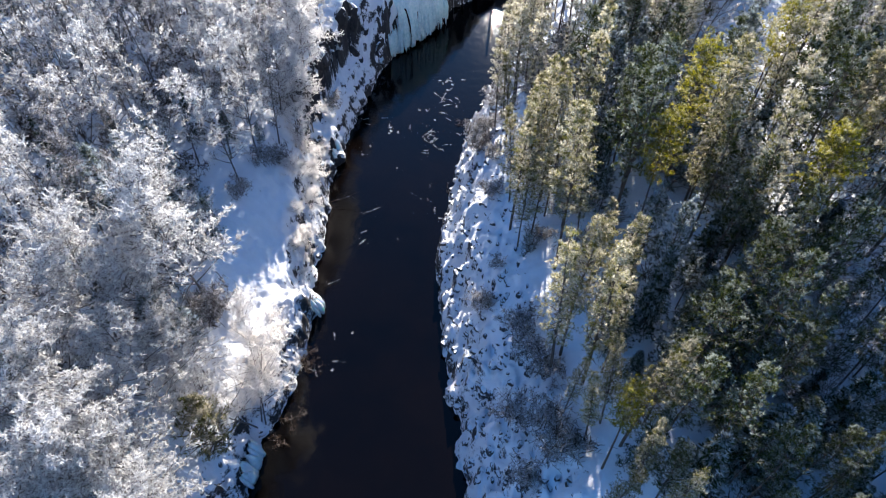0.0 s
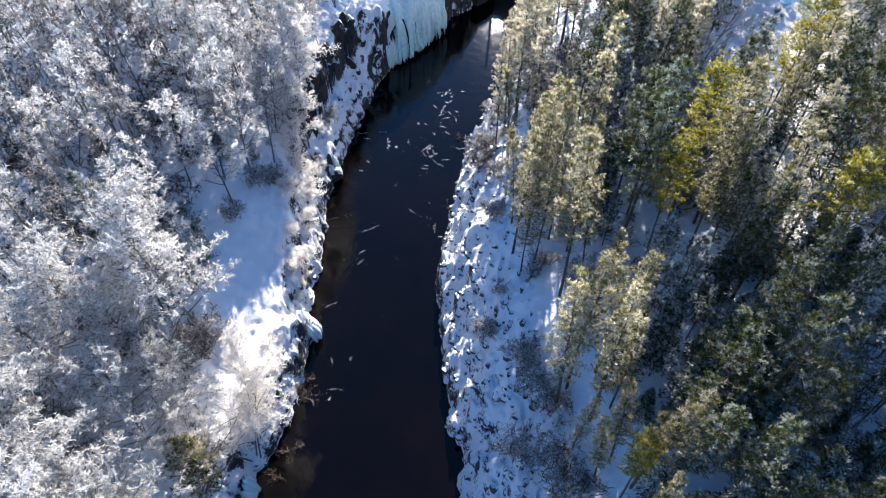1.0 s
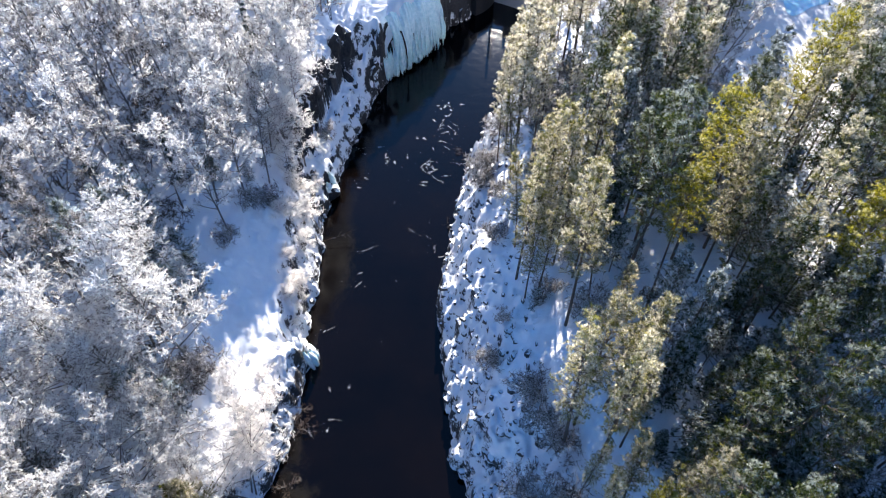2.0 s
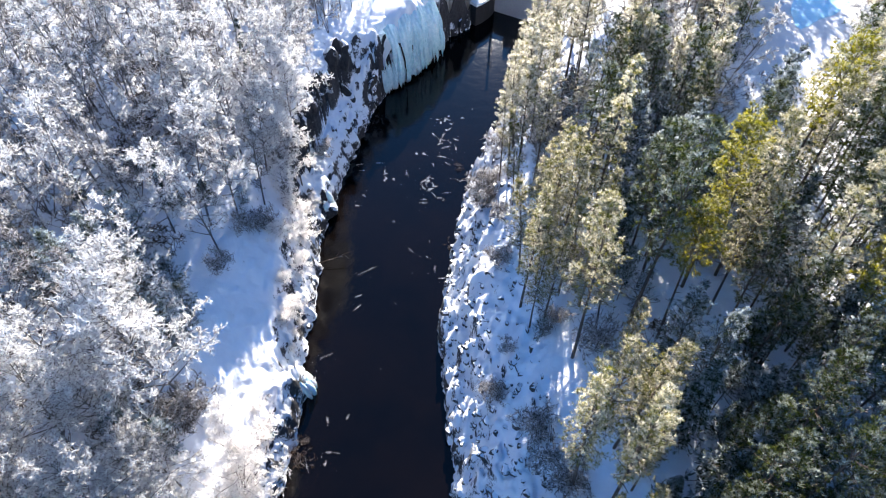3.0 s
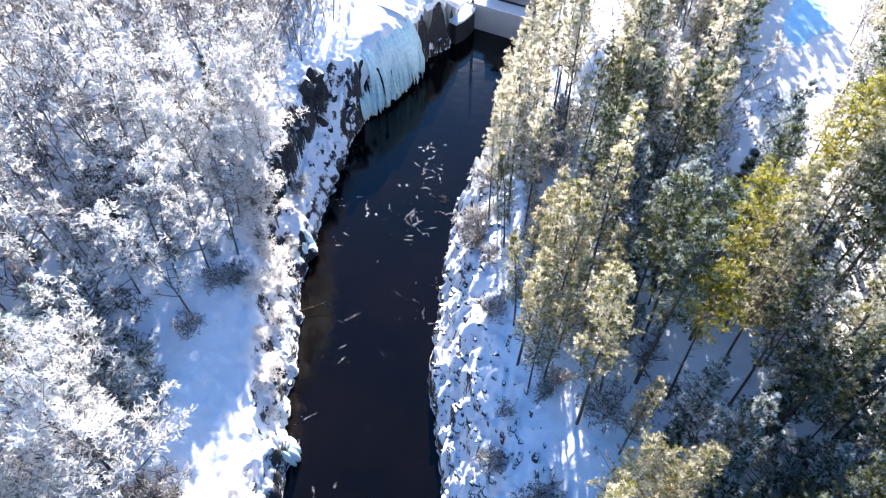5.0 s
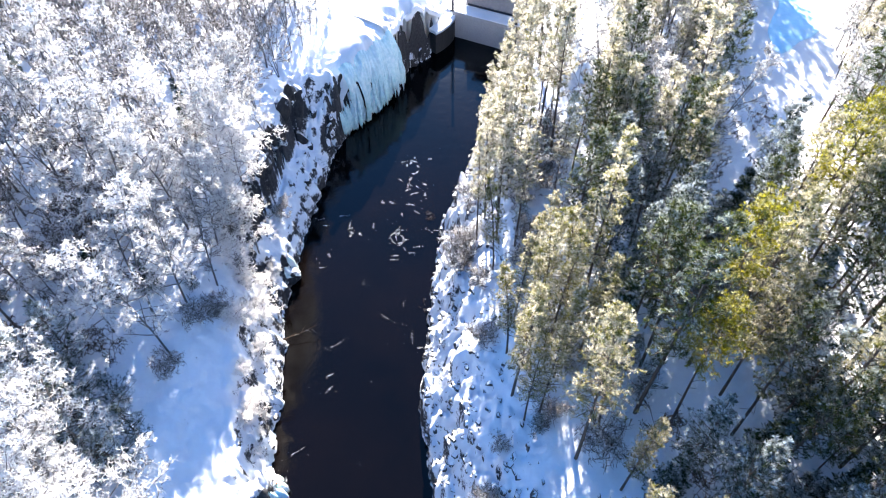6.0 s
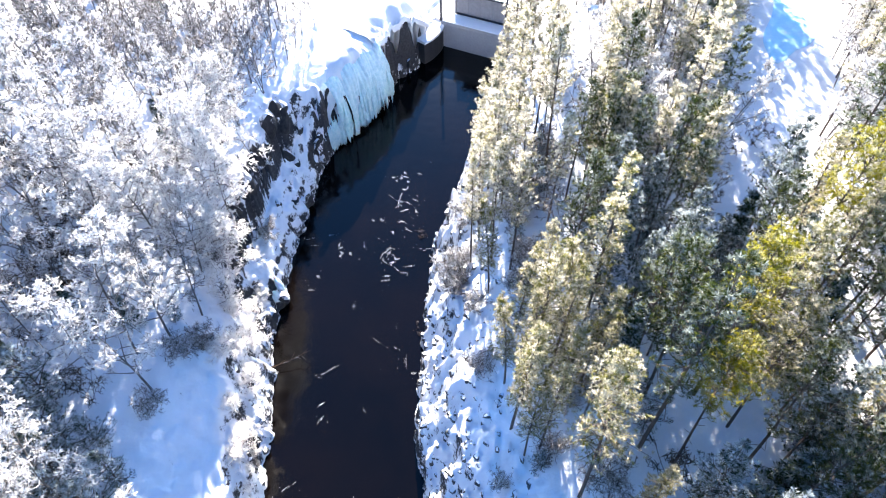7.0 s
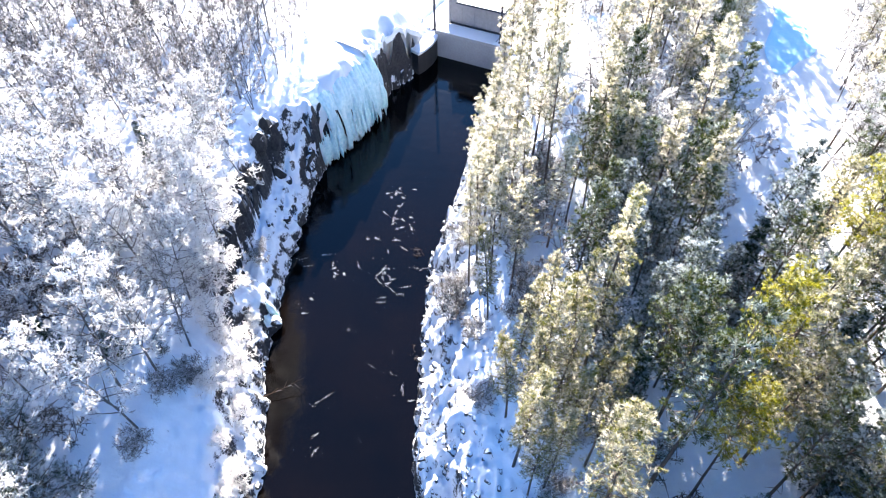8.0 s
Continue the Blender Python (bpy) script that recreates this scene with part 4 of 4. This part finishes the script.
for k in range(10):
    y = float(rng.uniform(89.0, 93.0))
    boulder(BLOCKS, k + 1, float(left_edge(y)) - float(rng.uniform(0.2, 0.9)), y, float(rng.uniform(0.4, 0.8)), *CB, name="cliff_block", sink=0.1, tall=1.5, z=float(rng.uniform(0.4, 5.0)))


# small stones that stick out of the snow on both banks
def stones(n, seed, edge, side, y0, y1, reach, label):
    q = np.random.default_rng(seed)
    s = Soup()
    for k in range(n):
        y = q.uniform(y0, y1)
        x = float(edge(y)) + side * (0.05 + reach * q.random() ** 1.2)
        r = 0.08 + 0.26 * q.random() ** 1.6
        c = np.array([x, y, height(x, y)])
        ring = [c + (r * q.uniform(0.4, 1.5) * math.cos(a), r * q.uniform(0.7, 2.0) * math.sin(a), -0.2) for a in np.arange(6) * 1.047 + q.random()]
        cap = [c + (p - c) * q.uniform(0.4, 0.9) + (0, 0, 0.08 + r * q.uniform(0.1, 0.8)) for p in ring]
        v = ring + cap
        f = [(6, 6 + j, 7 + j) for j in range(1, 5)]
        for a in range(6):
            b = (a + 1) % 6
            f += [(a, b, b + 6), (a, b + 6, a + 6)]
        s.add(v, f)
    tagged(link_mesh("stones", s.mesh("stones"), BOULDER), label, "stones", kind="stuff")


stones(1000, 71, right_edge, 1, 14, 95, 8.0, "small dark stones poking out of the snow on the slope")
stones(90, 72, left_edge, -1, 16, 66, 2.4, "small dark stones along the snowy edge")
stones(40, 73, left_edge, -1, 64, 94, 4.2, "dark stones on the snowy ledge under the cliff")


# ---- frozen fall ----
def edge_frame(y):
    """A point of the left waterline, and the ways along it and out over the water."""
    p = np.array([float(left_edge(y)), y, 0.0])
    t = unit(np.array([float(left_edge(y + 1.5) - left_edge(y - 1.5)), 3.0, 0.0]))
    return p, t, np.array([t[1], -t[0], 0.0])


fall = thing("frozen_waterfall", "pale blue frozen waterfall hanging down the dark cliff", "icefall", -2.0, 100.0, 0.0)
to_local = np.array([2.0, -100.0, 0.0])
cols, lines = 110, 16
bm = bmesh.new()
grid = []
frng = np.random.default_rng(5)
drops = np.interp(np.arange(cols), np.arange(0, cols + 6, 6), frng.uniform(0.2, 2.4, len(np.arange(0, cols + 6, 6)))) + frng.uniform(-0.3, 0.3, cols)
for i in range(cols):
    y = 94.0 + 10.3 * i / (cols - 1)
    p, t, o = edge_frame(y)
    top = 10.0 + 0.4 * math.sin(i * 0.21) + 0.2 * frng.random()
    low = max(0.25, drops[i] * (0.5 + 1.1 * i / cols))
    ridge = 0.28 * abs(math.sin(i * 0.55 + 0.6 * math.sin(i * 0.13))) + 0.16 * abs(math.sin(i * 1.37)) + 0.25 * math.sin(i * 0.09)
    col = []
    for j in range(lines):
        v = j / (lines - 1)
        bulge = 0.55 * math.sin(i * 0.17 + 1.0) * math.sin(v * 5.0 + i * 0.05) + 0.35 * float(vnoise(np.array(i * 0.22), np.array(v * 4.0)))
        out = -1.3 * (1 - v) ** 2.2 + 0.25 + bulge * (0.3 + v) * 0.7 + 0.35 * math.sin(v * 2.6) + ridge * (0.5 + 0.7 * v) + 0.05 * float(vnoise(np.array(i * 0.4), np.array(v * 9.0)))
        q = p + o * out + to_local
        q[2] = top + (low - top) * v ** 1.15
        col.append(bm.verts.new(q))
    back = p - o * 1.2 + to_local
    back[2] = low + 0.6
    col.append(bm.verts.new(back))
    grid.append(col)
for a, b in zip(grid, grid[1:]):
    for j in range(lines):
        i = grid.index(a)
        if (13 < i < 19 and j > 4) or (40 < i < 43 and j > 7) or (70 < i < 73 and j > 9):
            continue
        bm.faces.new((a[j], b[j], b[j + 1], a[j + 1]))
bmesh.ops.recalc_face_normals(bm, faces=bm.faces)
for f in bm.faces:
    f.smooth = True
part("ice_curtain", bm, ICE, fall)


# the rounded snow that lies on top of the fall
bm = bmesh.new()
grid = []
for i in range(46):
    y = 92.8 + 12.4 * i / 45
    p, t, o = edge_frame(y)
    row = []
    for j in range(9):
        v = j / 8
        out = -0.55 - 0.5 * float(vnoise(np.array(i * 0.55), np.array(3.3))) - 5.0 * v + 0.35 * float(vnoise(np.array(i * 0.4), np.array(v * 3.0)))
        q = p + o * out + to_local
        end = math.sin(math.pi * i / 45) ** 0.35
        q[2] = 9.0 * end + 1.0 + (1.4 * end * math.sin(min(1.0, v * 2.2) * math.pi / 2) ** 0.7 if j else -0.8) + 0.25 * float(vnoise(np.array(i * 0.25), np.array(v * 2.0)))
        row.append(bm.verts.new(q))
    grid.append(row)
for a, b in zip(grid, grid[1:]):
    for j in range(8):
        bm.faces.new((a[j], a[j + 1], b[j + 1], b[j])).smooth = True
bmesh.ops.recalc_face_normals(bm, faces=bm.faces)
part("snow_cap", bm, SNOW, fall, "rounded white snow cap over the ice")


cornice = thing("snow_cornice", "smooth rounded snow slab along the cliff's top", "snow", 0.0, 108.0, 0.0)
bm = bmesh.new()
grid = []
for i in range(40):
    y = 103.6 + 12.8 * i / 39
    p, t, o = edge_frame(y)
    row = []
    for j in range(12):
        v = j / 11
        q = p + o * (-0.35 - 6.5 * v * v + 0.3 * float(vnoise(np.array(i * 0.3), np.array(v * 2.0))))
        q[2] = height(q[0], q[1]) + (0.35 + 0.25 * math.sin(min(1.0, 3 * v) * math.pi / 2)) * (1 - v ** 3) - 0.05
        if j < 3:
            q[2] = max(q[2], height(*(p - o * 1.5)[:2]) + (-0.7, 0.1, 0.35)[j])
        row.append(bm.verts.new(q - (0.0, 108.0, 0.0)))
    grid.append(row)
for a, b in zip(grid, grid[1:]):
    for j in range(11):
        bm.faces.new((a[j], a[j + 1], b[j + 1], b[j])).smooth = True
bmesh.ops.recalc_face_normals(bm, faces=bm.faces)
part("snow_slab", bm, SNOW, cornice)


def icicle(y, out, top, low, r, seed):
    q = np.random.default_rng(seed)
    p, t, o = edge_frame(y)
    s = Soup()
    n = 8
    v = np.linspace(0, 1, n)
    pts = np.array([p + o * (out - 0.4 * (1 - k) ** 2) + t * 0.05 * q.normal() + to_local + (0, 0, top + (low - top) * k) for k in v])
    s.tube(pts, r * np.minimum(1.0, 0.1 + 2.2 * v) * (1 - 0.85 * v ** 4) * q.uniform(0.85, 1.15, n), 7)
    link_mesh("icicle", s.mesh("icicle", True), ICE, fall)


for k in range(64):
    y = 93.6 + 10.9 * (k + 0.8 * float(rng.random())) / 64
    top = float(rng.uniform(2.8, 7.5))
    icicle(y, float(rng.uniform(0.55, 1.15)), top, float(rng.uniform(0.05, 1.6)) * (0.4 + 0.9 * k / 64), float(rng.uniform(0.13, 0.34)), 800 + k)
for k in range(14):
    y = 92.0 + 2.2 * k / 14
    icicle(y, -0.2 + 0.05 * k, float(rng.uniform(3.0, 6.0)), float(rng.uniform(0.0, 0.5)), float(rng.uniform(0.2, 0.4)), 900 + k)


# small ice at the foot of the bank
def ice_lump(x, y, n, seed):
    q = np.random.default_rng(seed)
    ob = thing("bank_ice", "lumpy blue-white ice clinging to the foot of the bank", "ice", x, y, 0.0, "ice on the bank")
    for k in range(n):
        s = Soup()
        top = float(q.uniform(1.2, 3.4))
        px, py = q.normal(0, 0.5), q.normal(0, 1.1)
        edge = float(left_edge(y + py)) - x
        pts = np.array([(edge - 0.5 * (1 - v) + 0.12 * v, py, top * (1 - v)) for v in np.linspace(0, 1, 6)])
        s.tube(pts, np.array([0.12, 0.3, 0.38, 0.4, 0.36, 0.22]) * q.uniform(0.45, 1.2) * q.uniform(0.8, 1.25, 6), 7)
        link_mesh("ice_knob", s.mesh("ice_knob", True), BANK_ICE, ob)


ice_lump(-17.3, 22.5, 16, 1), ice_lump(-13.7, 40.7, 5, 2), ice_lump(-15.0, 66.5, 8, 3)


# ---- dam ----
def dam_pose(a, s, z):
    return Matrix.Translation((DAM_A[0] + DAM_D[0] * a + DAM_N[0] * s, DAM_A[1] + DAM_D[1] * a + DAM_N[1] * s, z)) @ pose(0, 0, 0, 0, 0, math.degrees(math.atan2(DAM_D[1], DAM_D[0])))


def box(x0, x1, y0, y1, z0, z1, bevel=0.04):
    bm = bmesh.new()
    bmesh.ops.create_cube(bm, size=1.0)
    for v in bm.verts:
        v.co = ((x0 + x1) / 2 + v.co.x * (x1 - x0), (y0 + y1) / 2 + v.co.y * (y1 - y0), (z0 + z1) / 2 + v.co.z * (z1 - z0))
    if bevel:
        bmesh.ops.bevel(bm, geom=bm.edges[:], offset=bevel, segments=2, affect="EDGES")
    return bm


dam = thing("dam_wall", "pale concrete dam wall across the river with snow on top", "dam", 0, 0, 0)
dam.matrix_basis = dam_pose(0, 0, 0)
part("wall", box(-0.4, 19, 0, 0.9, -1.4, DECK, 0.05), CONCRETE, dam)
part("snow_cover", box(-0.3, 18.9, 0.08, 3.0, DECK - 0.05, DECK + 0.14, 0.06), SNOW, dam, "even layer of snow on the deck")
part("ledge", box(-0.4, 19, -0.08, 0.0, DECK - 0.5, DECK - 0.3, 0.02), CONCRETE, dam)

wing = thing("wing_wall", "curved concrete wing wall with snow on its top", "wall", 10.0, 119.1, 0)
outline = [(0.5, 0.2), (0.0, -1.4), (-0.9, -3.0), (-2.1, -4.5), (-3.4, -5.6)]
for name, inner, z0, z1, material, label in (("wall", 1.3, -1.4, 3.6, SHADE_CONCRETE, ""), ("snow_cover", 2.6, 3.55, 3.95, SNOW, "thick snow on the wing wall")):
    bm = bmesh.new()
    rings = []
    for k, (px, py) in enumerate(outline):
        tx, ty = np.gradient(np.array(outline, float), axis=0)[k]
        n = unit(np.array([ty, -tx]))
        e = 0.12 if name == "snow_cover" else 0.0
        rings.append([bm.verts.new((px - n[0] * e, py - n[1] * e, z)) for z in (z0, z1)] + [bm.verts.new((px + n[0] * inner, py + n[1] * inner, z)) for z in (z1 + 0.3 * (name == "snow_cover"), z0)])
    for a, b in zip(rings, rings[1:]):
        for j in range(4):
            bm.faces.new((a[j], b[j], b[(j + 1) % 4], a[(j + 1) % 4]))
    bm.faces.new(rings[0]), bm.faces.new(rings[-1][::-1])
    bmesh.ops.recalc_face_normals(bm, faces=bm.faces)
    part(name, bm, material, wing, label)

house = thing("gate_house", "grey weathered gate house with a sheet roof on the dam deck", "building", 0, 0, 0)
house.matrix_basis = dam_pose(0, 0, DECK)
part("wall", box(0.8, 12.0, 3.4, 9.0, 0, 4.3, 0.03), PLASTER, house)
part("frame_post", box(0.55, 0.85, 3.2, 3.5, 0, 4.4, 0.02), CONCRETE, house)
part("frame_post", box(11.9, 12.2, 3.2, 3.5, 0, 4.4, 0.02), CONCRETE, house)
part("plinth", box(0.9, 11.9, 3.28, 3.4, 0.0, 0.35, 0.02), STEEL, house)
for k in range(5):
    part("wall_panel", box(1.0 + 2.2 * k, 3.1 + 2.2 * k, 3.34, 3.42, 0.5, 3.9, 0.015), PLASTER, house)
roof = part("roof", box(2.6, 11.0, 2.0, 9.6, 4.35, 4.6, 0.03), STEEL, house)
part("roof_sheet", box(2.65, 10.95, 2.05, 9.55, 4.6, 4.68, 0.01), ROOFING, house)
for k in range(14):
    part("roof_seam", box(2.9 + 0.58 * k, 2.95 + 0.58 * k, 2.05, 9.55, 4.68, 4.74, 0), ROOFING, roof)
for a, s, h, label in ((-0.5, 0.3, 7.6, "dark steel post at the end of the deck"), (11.0, 0.9, 6.2, "dark steel post beside the gate house")):
    post = thing("gate_post", label, "post", 0, 0, 0, "posts on the dam")
    post.matrix_basis = dam_pose(a, s, DECK)
    part("shaft", box(-0.16, 0.16, -0.16, 0.16, 0, h, 0.03), STEEL, post)
    part("base_plate", box(-0.3, 0.3, -0.3, 0.3, 0, 0.2, 0.02), STEEL, post)
    part("cap", box(-0.24, 0.24, -0.24, 0.24, h, h + 0.1, 0.02), STEEL, post)
rail = thing("railing", "thin dark steel railing along the deck's end", "railing", 0, 0, 0)
rail.matrix_basis = dam_pose(0, 0, DECK)
for k in range(3):
    part("post", box(-3.0 + 1.3 * k, -2.94 + 1.3 * k, 0.6, 0.66, -0.4, 1.1, 0), STEEL, rail)
for z in (0.55, 1.08):
    part("rail", box(-3.0, -0.3, 0.61, 0.65, z, z + 0.05, 0), STEEL, rail)
brace = thing("brace", "slanting dark steel brace beside the post", "brace", 0, 0, 0)
brace.matrix_basis = dam_pose(10.2, 0.9, DECK + 0.1) @ pose(0, 0, 0, 0, 35, 0)
part("bar", box(-0.04, 0.04, -0.04, 0.04, 0, 1.5, 0), STEEL, brace)

# frozen pond at the end of the lane
bm = bmesh.new()
ring = []
for k in range(40):
    w = k * 2 * math.pi / 40
    r = 1 + 0.10 * math.sin(3 * w + 1) + 0.05 * math.sin(7 * w)
    ring.append(bm.verts.new((3.4 * r * math.cos(w), 12.5 * r * math.sin(w), 0)))
bm.faces.new(ring)
tagged(part("frozen_pond", bm, POND, None, "", pose(POND_X, POND_Y, POND_Z, 0, 0, -37)), "small frozen pond, its ice coloured blue like the reflected sky", "pond", kind="structure")

# fallen branch over the water
branch = thing("fallen_branch", "thin bare reddish branch reaching out over the water", "branch", -14.9, 57.3, 0.5)
q = np.random.default_rng(77)
s = Soup()
line = bowed((-0.6, 0, 0), (1, 0.15, 0.05), 4.4, (0, 0, 0.1), 5, q, 0.06)
s.tube(line, np.linspace(0.07, 0.02, 6), 4)
link_mesh("stem", s.mesh("stem"), BROWN_TWIG, branch)
s = Soup()
for k in range(14):
    p, w = along(line, [0.3 + 0.05 * k])
    s.tube(bowed(p[0], unit(w[0] + q.normal(0, 0.5, 3)), q.uniform(0.4, 1.0), (0, 0, 0), 2, q), (0.03, 0.022, 0.014), 3)
tagged(link_mesh("twig_spray", s.mesh("twig_spray"), BROWN_TWIG, branch), kind="stuff")

# ---- foam and ice flakes on the river ----
flakes = Soup()
q = np.random.default_rng(21)
for x, y, n, spread in ((0.8, 84.5, 70, 1.1), (1.0, 81, 40, 0.9), (-0.2, 78.5, 40, 1.2), (-7.9, 75.2, 22, 0.7), (-6.7, 73.2, 18, 0.6), (-1.4, 71.4, 60, 1.2), (-2.2, 69.4, 40, 1.1),
                        (-10.6, 75.5, 8, 0.6), (-9.2, 67.5, 16, 1.0), (-0.8, 75.6, 24, 1.2), (-9.9, 56.9, 12, 1.0), (-11.6, 50.5, 16, 1.2), (-12.3, 43.6, 16, 1.0), (-10.8, 37.0, 10, 1.2),
                        (-12.6, 35.0, 22, 0.9), (-2, 60, 4, 2.5), (-7, 62, 6, 2.5), (-6, 48, 3, 4), (-5, 35, 2, 4), (2.6, 71.6, 30, 0.8), (-0.6, 56, 16, 0.8)):
    lumps = [(x + q.normal(0, spread), y + q.normal(0, spread * 1.3), q.uniform(0, 6.28), q.uniform(0.12, 0.38)) for _ in range(max(2, n // 6))]
    for k in range(int(n * 3.4)):
        cx, cy, way, long = lumps[k % len(lumps)]
        u, v = q.normal(0, long), q.normal(0, 0.06)
        c = np.array([cx + u * math.cos(way) - v * math.sin(way) + 0.3 * u * u, cy + u * math.sin(way) + v * math.cos(way), 0.0])
        if q.random() < 0.06:
            c = c + (q.normal(0, spread), q.normal(0, spread), 0)
        r = q.uniform(0.012, 0.042) * (1.6 if q.random() < 0.1 else 1)
        w = q.uniform(0, 6.28)
        ring = [c + (r * q.uniform(0.5, 1.3) * math.cos(w + a), r * q.uniform(0.5, 1.0) * math.sin(w + a), 0.0) for a in (0, 1.25, 2.5, 3.8, 5.0)]
        v = [p + (0, 0, -0.02) for p in ring] + [c + (p - c) * 0.8 + (0, 0, 0.03) for p in ring]
        f = [(5, 6, 7), (5, 7, 8), (5, 8, 9)]
        for a in range(5):
            b = (a + 1) % 5
            f += [(a, b, b + 5), (a, b + 5, a + 5)]
        flakes.add(v, f)
tagged(link_mesh("ice_flakes", flakes.mesh("ice_flakes"), FOAM), "white flakes of ice and foam drifting on the river", "ice", kind="stuff")
